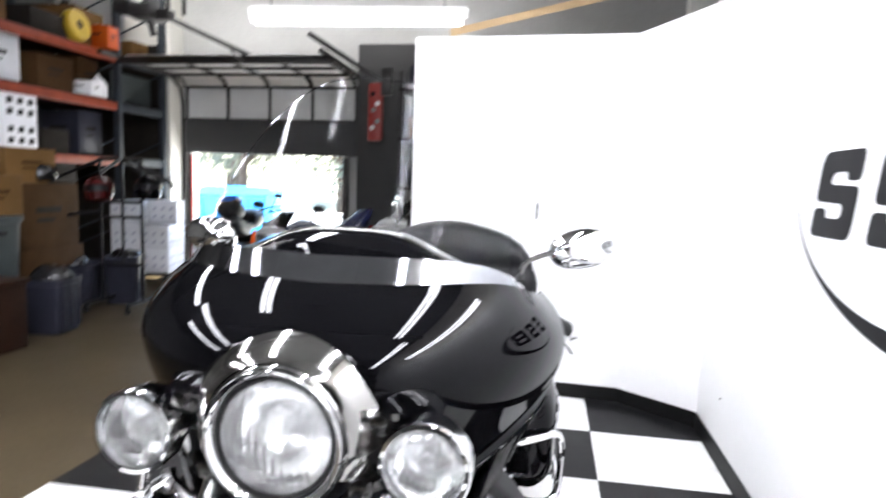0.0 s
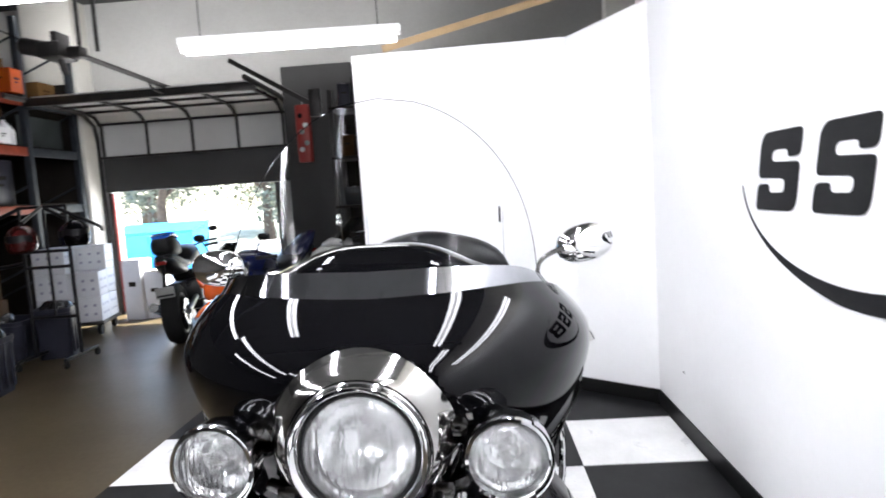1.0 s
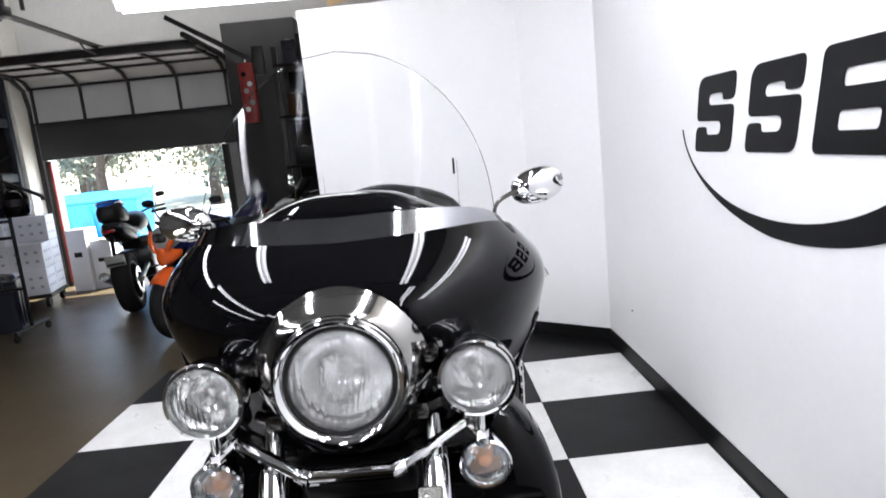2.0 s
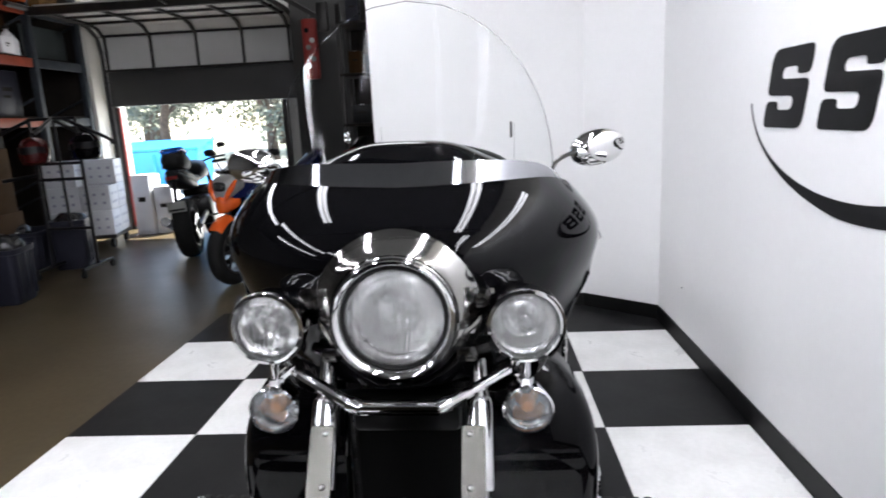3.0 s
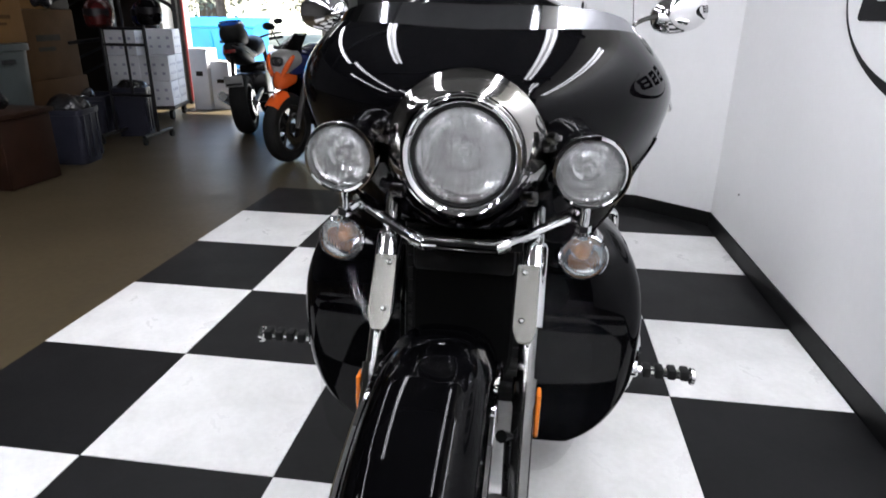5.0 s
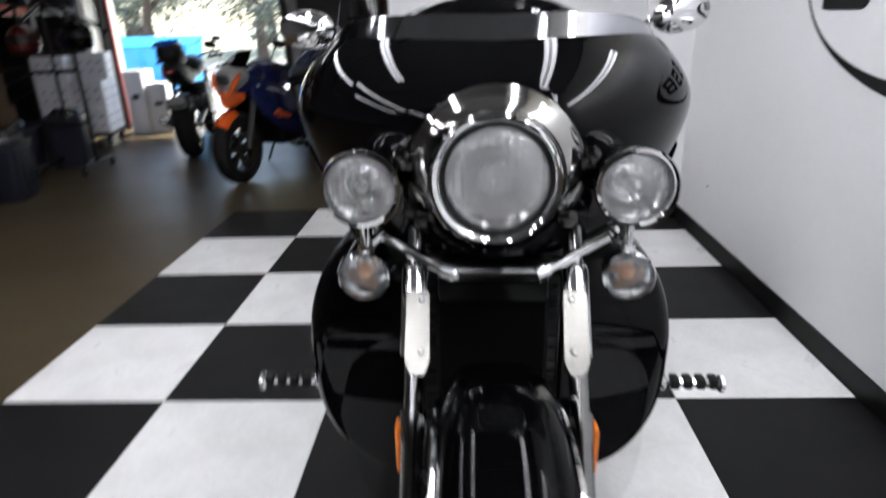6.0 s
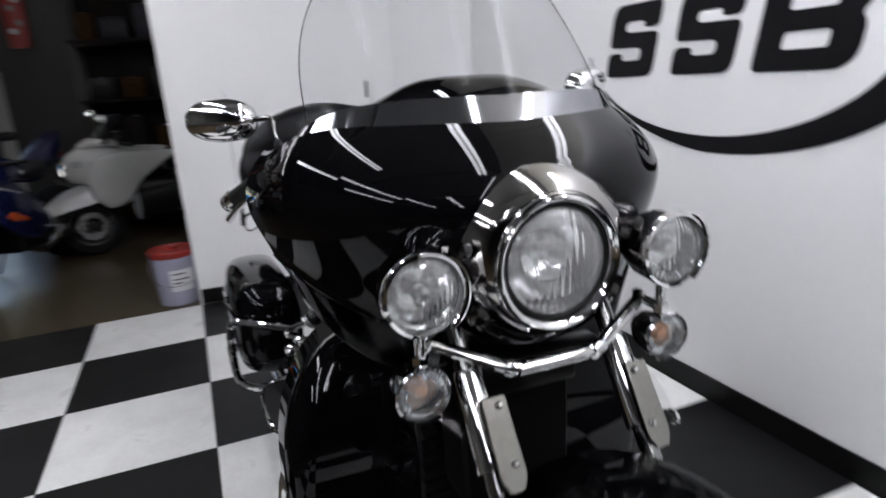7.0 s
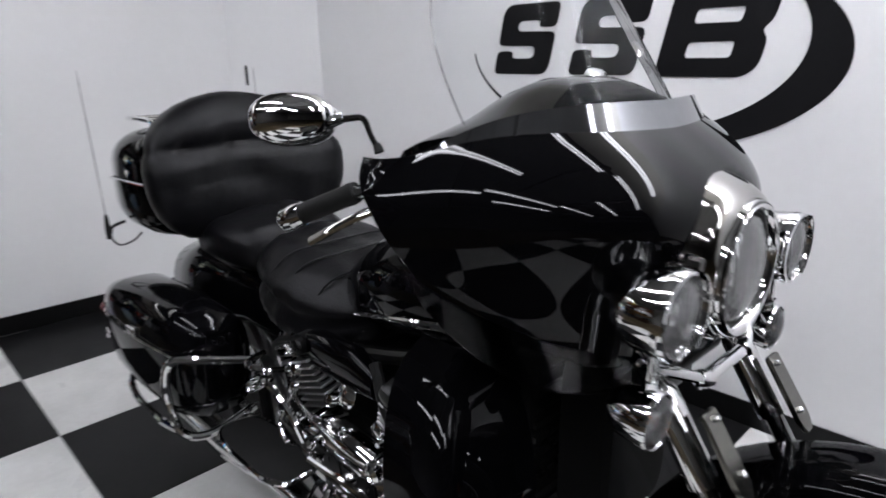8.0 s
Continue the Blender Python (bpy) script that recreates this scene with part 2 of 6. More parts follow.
# Weaker glow for the fill lamps added over the north wall.
M_TUBE_FILL = glow("fill_fluorescent_tube", (0.99, 0.985, 1.02), TUBE_GLOW * 0.45)
M_TUBE_DIM = glow("dim_fluorescent_tube", (0.99, 0.985, 1.02), TUBE_GLOW * 0.16)
M_LAMP_WHITE = mat("white_enamel", (0.8, 0.8, 0.78), 0.35, vary=0.1)

# ---- shaping helpers ----
def mesh_of(name, bm, material, smooth=35.0):
    bmesh.ops.recalc_face_normals(bm, faces=bm.faces)
    me = bpy.data.meshes.new(name)
    bm.to_mesh(me)
    bm.free()
    me.materials.append(material)
    me.polygons.foreach_set("use_smooth", [True] * len(me.polygons))
    me.set_sharp_from_angle(angle=radians(smooth))
    return me


def part(name, bm, material, parent, label="", smooth=35.0):
    ob = new(name, mesh_of(name, bm, material, smooth))
    ob.parent = parent
    if label:
        tagged(ob, label)
    return ob


def thing(name, bm, material, label, category, group="", kind="", at=None, smooth=35.0):
    ob = new(name, mesh_of(name, bm, material, smooth) if bm else None)
    if at is not None:
        ob.matrix_world = at
    return tagged(ob, label, category, group, kind)


def joined(*bms):
    out = bmesh.new()
    for b in bms:
        me = bpy.data.meshes.new("t")
        b.to_mesh(me)
        out.from_mesh(me)
        b.free()
        bpy.data.meshes.remove(me)
    return out


def moved(bm, m):
    bmesh.ops.transform(bm, matrix=m, verts=bm.verts)
    return bm


def block(cx, cy, cz, sx, sy, sz, bevel=0.0, m=None, segments=2):
    bm = bmesh.new()
    bmesh.ops.create_cube(bm, size=1, matrix=Matrix.Translation((cx, cy, cz)) @ Matrix.Diagonal((sx, sy, sz, 1)))
    if bevel:
        bmesh.ops.bevel(bm, geom=bm.edges[:], offset=bevel, segments=segments, affect="EDGES", profile=0.5)
    return moved(bm, m) if m else bm


def loft(rings, caps=True, closed=True, bm=None):
    bm = bm or bmesh.new()
    rows = [[bm.verts.new(p) for p in ring] for ring in rings]
    k = len(rows[0])
    for a, b in zip(rows, rows[1:]):
        for i in range(k if closed else k - 1):
            j = (i + 1) % k
            try:
                bm.faces.new((a[i], a[j], b[j], b[i]))
            except ValueError:
                pass
    if caps and closed:
        bm.faces.new(rows[0][::-1])
        bm.faces.new(rows[-1])
    return bm


def lathe(profile, m=None, seg=32, caps=True, arc=(0, 360)):
    """Turns (radius, height) pairs about the local z axis, then places them by m."""
    full = arc[1] - arc[0] == 360
    steps = seg if full else seg + 1
    rings = []
    for r, h in profile:
        rings.append([Vector((max(r, 1e-4) * math.cos(radians(arc[0] + (arc[1] - arc[0]) * i / seg)), max(r, 1e-4) * math.sin(radians(arc[0] + (arc[1] - arc[0]) * i / seg)), h)) for i in range(steps)])
    bm = loft(rings, caps and full, full)
    return moved(bm, m) if m else bm


def towards(a, b):
    """A pose at a whose z axis points to b."""
    return Matrix.Translation(a) @ (Vector(b) - Vector(a)).to_track_quat("Z", "Y").to_matrix().to_4x4()


def smooth_line(points, n=6):
    pts = [Vector(p) for p in points]
    pts = [pts[0] * 2 - pts[1]] + pts + [pts[-1] * 2 - pts[-2]]
    out = []
    for i in range(1, len(pts) - 2):
        p0, p1, p2, p3 = pts[i - 1:i + 3]
        for s in range(n):
            t = s / n
            out.append(0.5 * (2 * p1 + (p2 - p0) * t + (2 * p0 - 5 * p1 + 4 * p2 - p3) * t * t + (3 * p1 - p0 - 3 * p2 + p3) * t ** 3))
    return out + [pts[-2]]


def tube(points, r, seg=10, bend=0, closed=False, squash=1.0):
    """A round bar along points; bend: steps of smoothing between them; r may be a list."""
    pts = smooth_line(points, bend) if bend else [Vector(p) for p in points]
    n = len(pts)
    rad = [r] * n if isinstance(r, (int, float)) else [r[min(int(i * (len(r) - 1) / max(n - 1, 1)), len(r) - 2)] * (1 - (i * (len(r) - 1) / max(n - 1, 1)) % 1 if i < n - 1 else 0) + r[min(int(i * (len(r) - 1) / max(n - 1, 1)) + 1, len(r) - 1)] * ((i * (len(r) - 1) / max(n - 1, 1)) % 1 if i < n - 1 else 1) for i in range(n)]
    rings, up = [], None
    for i, p in enumerate(pts):
        d = (pts[(i + 1) % n] - pts[i - 1]) if closed else (pts[min(i + 1, n - 1)] - pts[max(i - 1, 0)])
        d.normalize()
        if up is None:
            up = d.orthogonal().normalized()
        up = (up - d * up.dot(d)).normalized()
        side = d.cross(up)
        rings.append([p + (up * math.cos(2 * math.pi * k / seg) + side * math.sin(2 * math.pi * k / seg) * squash) * rad[i] for k in range(seg)])
    if closed:
        bm = loft(rings + [rings[0]], False)
        bmesh.ops.remove_doubles(bm, verts=bm.verts, dist=1e-5)
        return bm
    return loft(rings)


def sheet(fn, nu, nv, thick):
    """A curved sheet from fn(u, v), u and v from 0 to 1, with a thickness."""
    bm = bmesh.new()
    g = [[bm.verts.new(fn(i / nu, j / nv)) for i in range(nu + 1)] for j in range(nv + 1)]
    for j in range(nv):
        for i in range(nu):
            bm.faces.new((g[j][i], g[j][i + 1], g[j + 1][i + 1], g[j + 1][i]))
    bmesh.ops.remove_doubles(bm, verts=bm.verts, dist=1e-5)
    bmesh.ops.recalc_face_normals(bm, faces=bm.faces)
    if thick:
        bmesh.ops.solidify(bm, geom=bm.faces[:], thickness=thick)
    return bm


def oval(cx, cy, cz, a, b, n=2.6, k=24, plane="xz"):
    """A rounded ring in the xz (or xy, yz) plane."""
    out = []
    for i in range(k):
        t = 2 * math.pi * i / k
        p = math.copysign(abs(math.cos(t)) ** (2 / n), math.cos(t)) * a
        q = math.copysign(abs(math.sin(t)) ** (2 / n), math.sin(t)) * b
        out.append(Vector((cx + p, cy, cz + q) if plane == "xz" else (cx + p, cy + q, cz) if plane == "xy" else (cx, cy + p, cz + q)))
    return out


def flat_shape(name, loops, depth, m, material, parent, label=""):
    """A flat piece cut from closed outlines (inner ones are holes), with a small thickness."""
    cu = bpy.data.curves.new(name, "CURVE")
    cu.dimensions, cu.fill_mode, cu.extrude = "2D", "BOTH", depth / 2
    for loop in loops:
        sp = cu.splines.new("POLY")
        sp.points.add(len(loop) - 1)
        for pt, (x, y) in zip(sp.points, loop):
            pt.co = (x, y, 0, 1)
        sp.use_cyclic_u = True
    tmp = bpy.data.objects.new("t", cu)
    scene.collection.objects.link(tmp)
    bpy.context.view_layer.update()
    me = bpy.data.meshes.new_from_object(tmp.evaluated_get(bpy.context.evaluated_depsgraph_get()))
    bpy.data.objects.remove(tmp)
    me.transform(m)
    me.materials.clear()
    me.materials.append(material)
    ob = new(name, me)
    ob.parent = parent
    if label:
        tagged(ob, label)
    return ob


def rounded(points, r, k=4):
    """Closed outline with its corners rounded off."""
    out, n = [], len(points)
    for i in range(n):
        a, b, c = Vector(points[i - 1]), Vector(points[i]), Vector(points[(i + 1) % n])
        ra = min(r, (a - b).length * 0.48)
        rc = min(r, (c - b).length * 0.48)
        p, q = b + (a - b).normalized() * ra, b + (c - b).normalized() * rc
        for s in range(k + 1):
            t = s / k
            out.append(tuple(p * (1 - t) ** 2 + b * 2 * t * (1 - t) + q * t * t))
    return out

# ---- the place: floors, walls, ceiling ----
TILE = 0.6
ground = thing("ground", block(0, 0, -0.06, 900, 900, 0.02), M_GROUND, "pale dry asphalt yard outside the workshop", "ground", kind="structure")
floor = thing("floor", block(0.2, -4.7, -0.024, 10.8, 22.9, 0.048), M_CONCRETE, "brown sealed concrete workshop floor with a dull sheen", "floor", kind="structure")

wall_north = thing("wall_north", joined(
    block(-4.15, 6.72, 2.1, 2.3, 0.2, 4.2), block(2.47, 6.72, 2.1, 6.26, 0.2, 4.2), block(-1.83, 6.72, 3.2, 2.34, 0.2, 2.0)), M_ROOM,
    "grey block wall with a wide doorway to the yard", "wall", kind="structure")
wall_west = thing("wall_west", block(-5.2, -4.7, 2.1, 0.2, 22.6, 4.2), M_WALL_UNLIT, "block workshop wall behind racking, darkened to stand for shade", "wall", kind="structure")
# Unseen wall, set far back and dark so chrome mirrors an unlit hall.
wall_south = thing("wall_south", block(0.2, -16.1, 2.1, 10.6, 0.2, 4.2), M_WALL_UNLIT, "unseen plain workshop wall, darkened to stand for an unlit hall", "wall", kind="structure")
wall_east = thing("wall_east", block(5.6, -4.7, 2.1, 0.2, 22.6, 4.2), M_CREAM, "plain cream workshop wall behind the display wall", "wall", kind="structure")
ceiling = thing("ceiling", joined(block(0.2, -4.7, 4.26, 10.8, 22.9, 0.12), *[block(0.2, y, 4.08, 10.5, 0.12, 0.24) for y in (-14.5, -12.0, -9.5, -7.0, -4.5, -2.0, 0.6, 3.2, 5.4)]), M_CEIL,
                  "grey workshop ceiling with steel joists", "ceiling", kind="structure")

# white display walls: back, angled corner, side
BX0, BY0, BX1, BY1 = 1.208, 2.425, 2.60, 2.345
SX, SY = 3.012, 2.01


def wall_run(a, b, h, off, z0=0.0, thick=0.09):
    """Upright slab along a-b; off: how far its face stands in front of the line, to the camera's side."""
    a, b = Vector((*a, 0)), Vector((*b, 0))
    d = (b - a).normalized()
    nrm = Vector((d.y, -d.x, 0))
    f, r = nrm * off, nrm * (off - thick)
    ring = [a + f, b + f, b + r, a + r]
    return loft([[p + Vector((0, 0, z0)) for p in ring], [p + Vector((0, 0, h)) for p in ring]])


wall_back = thing("wall_display_back", wall_run((BX0, BY0), (BX1, BY1), 2.32, 0), M_WALL, "white painted display wall with a free end", "wall", kind="structure")
corner = bmesh.new()
inner, outer = [(BX1, BY1), (SX, SY)], [(BX1 + 0.06, BY1 + 0.09), (SX + 0.1, SY + 0.06)]
corner_wall = thing("wall_display_corner", loft([[Vector((*inner[0], 0)), Vector((*inner[1], 0)), Vector((*outer[1], 0)), Vector((*outer[0], 0))],
                    [Vector((*inner[0], 2.32)), Vector((*inner[1], 2.42)), Vector((*outer[1], 2.42)), Vector((*outer[0], 2.32))]], bm=corner), M_WALL,
                    "white painted angled wall in the corner", "wall", kind="structure")
wall_side = thing("wall_display_side", block(SX + 0.05, (SY - 5.9) / 2, 1.22, 0.1, SY + 5.9, 2.44), M_WALL, "white painted side wall with a large black mark", "wall", kind="structure")
upper_side = thing("wall_upper_side", block(SX + 0.12, -1.75, 3.32, 0.1, 8.5, 1.74), M_CREAM, "cream upper wall above the white display wall", "wall", kind="structure")
wall_end_trim = thing("trim", block(BX0 - 0.006, BY0 + 0.046, 1.16, 0.012, 0.094, 2.32), M_WALL, "white painted end of the display wall", "trim", kind="structure")
for a, b in (((BX0, BY0), (BX1, BY1)), ((BX1, BY1), (SX, SY)), ((SX, SY), (SX, -5.9))):
    a, b = Vector(a), Vector(b)
    thing("baseboard", wall_run(a, b, 0.1, 0.008, 0.005, 0.007), M_BASE, "black vinyl base strip along a white wall", "baseboard", kind="structure")

checker = thing("checker_floor", block(1.503, -0.61, 0.002, 3.006, 6.02, 0.003), M_BASE, "black and white checkered vinyl tile floor of the display stand", "floor", kind="structure")

# big black mark on the side wall: three slanted shapes over a sweeping crescent
to_wall = Matrix(((0, 0, -1, SX - 0.002), (-1, 0, 0, 0), (0, 1, 0, 0), (0, 0, 0, 1)))
mark = thing("wall_mark", None, None, "large black wall mark of slanted shapes over a sweeping crescent", "wall sign")


def slanted(pts, x0, x1, z0, z1, lean):
    return [(x0 + (x1 - x0) * u + lean * v, z0 + (z1 - z0) * v) for u, v in pts]


S_SHAPE = [(0.0, 0.0), (0.93, 0.0), (1.0, 0.10), (1.0, 0.60), (0.31, 0.62), (0.31, 0.76), (0.70, 0.76), (0.70, 0.66), (1.0, 0.66), (1.0, 1.0), (0.10, 1.0), (0.0, 0.9), (0.0, 0.42), (0.70, 0.40), (0.70, 0.23), (0.30, 0.23), (0.30, 0.34), (0.0, 0.34)]
for x0, x1 in ((-0.652, -0.365), (-0.262, 0.028)):
    flat_shape("mark_shape", [rounded(slanted(S_SHAPE, x0, x1, 1.24, 1.52, 0.065), 0.028)], 0.004, to_wall, M_MARK, mark)
B_SHAPE = [(0, 0), (0.88, 0), (1.0, 0.12), (1.0, 0.42), (0.92, 0.52), (1.0, 0.62), (1.0, 0.9), (0.9, 1.0), (0, 1)]
B_HOLE_LOW = [(0.27, 0.22), (0.72, 0.22), (0.72, 0.40), (0.27, 0.40)]
B_HOLE_TOP = [(0.27, 0.61), (0.72, 0.61), (0.72, 0.77), (0.27, 0.77)]
flat_shape("mark_shape", [rounded(slanted(B_SHAPE, 0.108, 0.458, 1.237, 1.522, 0.065), 0.03),
                          rounded(slanted(B_HOLE_LOW, 0.108, 0.458, 1.237, 1.522, 0.065), 0.015),
                          rounded(slanted(B_HOLE_TOP, 0.108, 0.458, 1.237, 1.522, 0.065), 0.015)], 0.004, to_wall, M_MARK, mark)


def arc_point(cx, cz, a, b, t, lift=0.0):
    x = cx + a * math.cos(t)
    return (x, cz + b * math.sin(t) + lift * max(0.0, -x - 0.1) / 0.6)


angles = [radians(185 + 235 * i / 80) for i in range(81)]
outer_arc = [arc_point(-0.02, 1.31, 0.748, 0.344, t, 0.04) for t in angles]
inner_arc = [arc_point(-0.078, 1.36, 0.688, 0.336, t) for t in angles]
flat_shape("crescent", [outer_arc + inner_arc[::-1]], 0.004, to_wall, M_MARK, mark)
outlet = thing("wall_pin", lathe([(0.006, 0), (0.006, 0.004), (0.003, 0.008)], towards((SX, 1.55, 0.34), (0, 1.55, 0.34)), 10), M_STEEL, "small metal pin in the white wall", "pin")

# overhead sectional door, rolled up part way
door = thing("door_1", None, None, "overhead sectional garage door, partly raised", "garage door", kind="structure")
DX0, DX1 = -3.02, -0.45
part("bottom_panel", joined(block((DX0 + DX1) / 2, 6.56, 1.915, DX1 - DX0, 0.045, 0.46, 0.008)), M_DOOR_BACKLIT, door, "bottom panel, darkened as seen against the light")
part("upper_panel", block((DX0 + DX1) / 2, 6.54, 2.37, DX1 - DX0, 0.045, 0.43, 0.008), M_DOOR, door)
CURVE = [(6.54, 2.585), (6.40, 2.69), (6.20, 2.735), (5.75, 2.74), (5.27, 2.745)]
for (ya, za), (yb, zb) in zip(CURVE, CURVE[1:]):
    part("roof_panel", loft([[Vector((x, ya, za)), Vector((x, yb, zb)), Vector((x, yb, zb + 0.04)), Vector((x, ya, za + 0.04))] for x in (DX0, DX1)]), M_DOOR, door)
for i in range(5):
    x = DX0 + 0.05 + (DX1 - DX0 - 0.1) * i / 4
    part("stile", joined(tube([(x, 6.51, 2.16), (x, 6.51, 2.56), (x, 6.37, 2.665), (x, 6.19, 2.71), (x, 5.7, 2.715), (x, 5.28, 2.72)], 0.024, 4, squash=0.7)), M_DARK_STEEL, door)
for z, y in ((2.15, 6.515), (2.59, 6.51)):
    part("rail", block((DX0 + DX1) / 2, y, z, DX1 - DX0, 0.03, 0.03), M_DARK_STEEL, door)
for y, z in ((6.18, 2.705), (5.75, 2.712)):
    part("rail", block((DX0 + DX1) / 2, y, z, DX1 - DX0, 0.03, 0.03), M_DARK_STEEL, door)
part("end_beam", block((DX0 + DX1) / 2, 5.25, 2.715, DX1 - DX0 + 0.1, 0.06, 0.09, 0.006), M_DARK_STEEL, door)
for x in (DX0 - 0.05, DX1 + 0.05):
    part("track", tube([(x, 6.56, 0.02), (x, 6.56, 2.35), (x, 6.5, 2.58), (x, 6.3, 2.7), (x, 6.1, 2.73), (x, 4.9, 2.75)], 0.032, 6), M_DARK_STEEL, door)
jamb = thing("door_frame", joined(block(-2.985, 6.6, 0.84, 0.06, 0.06, 1.68, 0.004), block(-0.66, 6.6, 0.84, 0.08, 0.06, 1.68, 0.004)), M_DARK_STEEL, "dark steel jambs beside the doorway", "door frame", kind="structure")
part("edge_strip", block(-2.935, 6.55, 0.86, 0.03, 0.03, 1.62, 0.004), M_RED, jamb, "red edge strip")
opener = thing("door_opener", None, None, "dark electric door opener hung on steel straps", "door opener")
part("motor_box", block(-1.66, 3.75, 2.85, 0.22, 0.30, 0.14, 0.03), M_DARK_STEEL, opener)
part("motor", lathe([(0.05, -0.02), (0.075, 0.0), (0.075, 0.2), (0.05, 0.23), (0.02, 0.24)], towards((-1.76, 3.75, 2.88), (-2.2, 3.72, 2.98)), 16), M_DARK_STEEL, opener)
part("bracket", joined(block(-1.62, 3.75, 2.93, 0.05, 0.2, 0.16, 0.006), block(-1.50, 3.78, 2.84, 0.14, 0.12, 0.10, 0.02), tube([(-1.64, 3.75, 2.80), (-1.63, 3.8, 2.66)], 0.03, 6)), M_DARK_STEEL, opener)
part("drive_rail", tube([(-1.48, 3.85, 2.82), (-1.46, 5.2, 2.79), (-1.46, 6.58, 2.80)], 0.028, 6), M_DARK_STEEL, opener)
part("drop_arm", tube([(-1.46, 4.9, 2.80), (-1.46, 5.0, 2.72), (-1.46, 5.23, 2.70)], 0.012, 6), M_DARK_STEEL, opener)
for x in (-1.45, -1.29):
    part("strap", tube([(x, 3.75, 2.83), (x, 3.75, 4.19)], 0.018, 6), M_DARK_STEEL, opener)
part("cord", tube([(-1.86, 3.74, 2.92), (-2.2, 3.7, 3.1), (-2.6, 3.6, 3.3)], 0.008, 5, 3), M_RUBBER, opener)
pilaster = thing("column", block(-3.42, 6.44, 2.1, 0.68, 0.34, 4.18, 0.01), M_CREAM, "cream painted wall column beside the garage door", "column", kind="structure")
side_pier = thing("pier", block(0.06, 6.35, 1.55, 0.9, 0.3, 3.1, 0.01), M_PIER, "dark grey wall panel beside the garage door", "wall panel", kind="structure")

# ---- fluorescent lamps ----
def strip_lamp(length, m, drop, tube_mat=M_TUBE):
    """Two-tube strip light hung on wires, along its own x axis."""
    lamp = thing("ceiling_light", None, None, "white two-tube fluorescent strip light hung on wires", "ceiling light", "strip lights", at=m)
    part("housing", joined(block(0, 0, 0.045, length, 0.07, 0.045, 0.008), block(0, 0, 0.014, length, 0.05, 0.014, 0.004)), M_LAMP_WHITE, lamp)
    for y in (-0.04, 0.04):
        part("tube", tube([(-length / 2 + 0.03, y, -0.015), (length / 2 - 0.03, y, -0.015)], 0.019, 10), tube_mat, lamp, "glowing fluorescent tube")
    for x in (-length * 0.4, length * 0.4):
        part("wire", tube([(x, 0, 0.07), (x, 0, 0.07 + drop)], 0.004, 5), M_DARK_STEEL, lamp)
    return lamp


strip_lamp(1.40, pose(0.85, 2.22, 2.39, 0, 0, 3), 1.74, M_TUBE_DIM)
first = strip_lamp(2.4, pose(0.85, 0.1, 2.95, 0, 0, 90), 1.19)
# The last two are unseen, added to brighten the south end and side wall.
for x, y in ((2.24, -0.45), (-0.5, 0.5), (-0.25, -1.9), (1.3, -4.2), (2.45, -3.0), (0.0, -4.2)):
    copy_thing(first, pose(x, y, 2.95, 0, 0, 90))
copy_thing(first, pose(-1.15, -2.4, 2.95, 0, 0, 90))
strip_lamp(2.4, pose(2.84, -1.35, 2.62, 0, 0, 90), 1.50)
# Unseen fill lamps, added above the view to brighten the north wall.
for x in (-2.3, 0.2):
    strip_lamp(2.4, pose(x, 5.5, 3.95), 0.19, M_TUBE_FILL)

# ---- the touring motorcycle ----
bike = thing("motorcycle", None, None, "glossy black touring motorcycle with chrome trim, windshield and top trunk", "motorcycle", at=pose(1.738, 0, 0, 0, 1.0, 0))
SIDES = (-1, 1)


def fairing_point(u, v):
    """u from -1 to 1 across, v from 0 (lower edge) to 1 (upper edge); the sides end at a raked rear edge."""
    s, w = (1 if u >= 0 else -1), abs(u)
    n = 1.66 + 0.70 * v * v + 2.6 * v * v * (1 - v)
    a = 0.381 + 0.026 * (1 - v) - 0.042 * max(0, (v - 0.40) / 0.60) ** 2.6 - 0.004 * (1 - v) ** 2.4
    k = min(1.0, max(0.0, (v - 0.52) / 0.36))
    rake = 0.022 + 0.120 * (1 - v) ** 0.9 - 0.022 * k * k * (3 - 2 * k)
    rear = -0.475
    front = -0.916 + 0.112 * max(0, (v - 0.60) / 0.40) ** 1.8 + 0.022 * (1 - v) ** 2
    ang = w * math.acos(min(1.0, (rake / (rear - front)) ** (n / 2)))
    t, c = math.sin(ang) ** (2 / n), max(0.0, math.cos(ang)) ** (2 / n)
    lower = 0.885 + 0.135 * w ** 2.2
    upper = 1.215 + 0.010 * t - 0.050 * t ** 10
    z = lower + (upper - lower) * v
    x, y = s * a * t, rear + (front - rear) * c
    lamp_gap = max(0.0, 1 - math.hypot(x, z - 1.022) / 0.126)
    return Vector((x, y + 0.22 * lamp_gap, z))


fairing = part("fairing", sheet(lambda u, v: fairing_point(2 * u - 1, v), 72, 30, -0.006), M_PAINT, bike, "glossy black handlebar fairing", 60)


for s in SIDES:
    def wing_point(u, v, s=s):
        p = fairing_point(s * (0.40 + 0.60 * u), 0.0)
        drop = 0.085 * math.sin(math.pi * min(1.0, 0.10 + 0.90 * u)) ** 0.6
        return Vector((p.x * (1 - 0.05 * v) + s * 0.004, p.y - 0.006 + 0.05 * v * u, p.z - drop * v - 0.002))
    part("fairing_wing", sheet(wing_point, 24, 8, 0.003), M_WING, fairing, "clear plastic wing under the fairing", 60)
    part("wing_rim", tube([wing_point(i / 20, 1.0) for i in range(21)], 0.002, 6), M_DARK_CHROME, fairing)


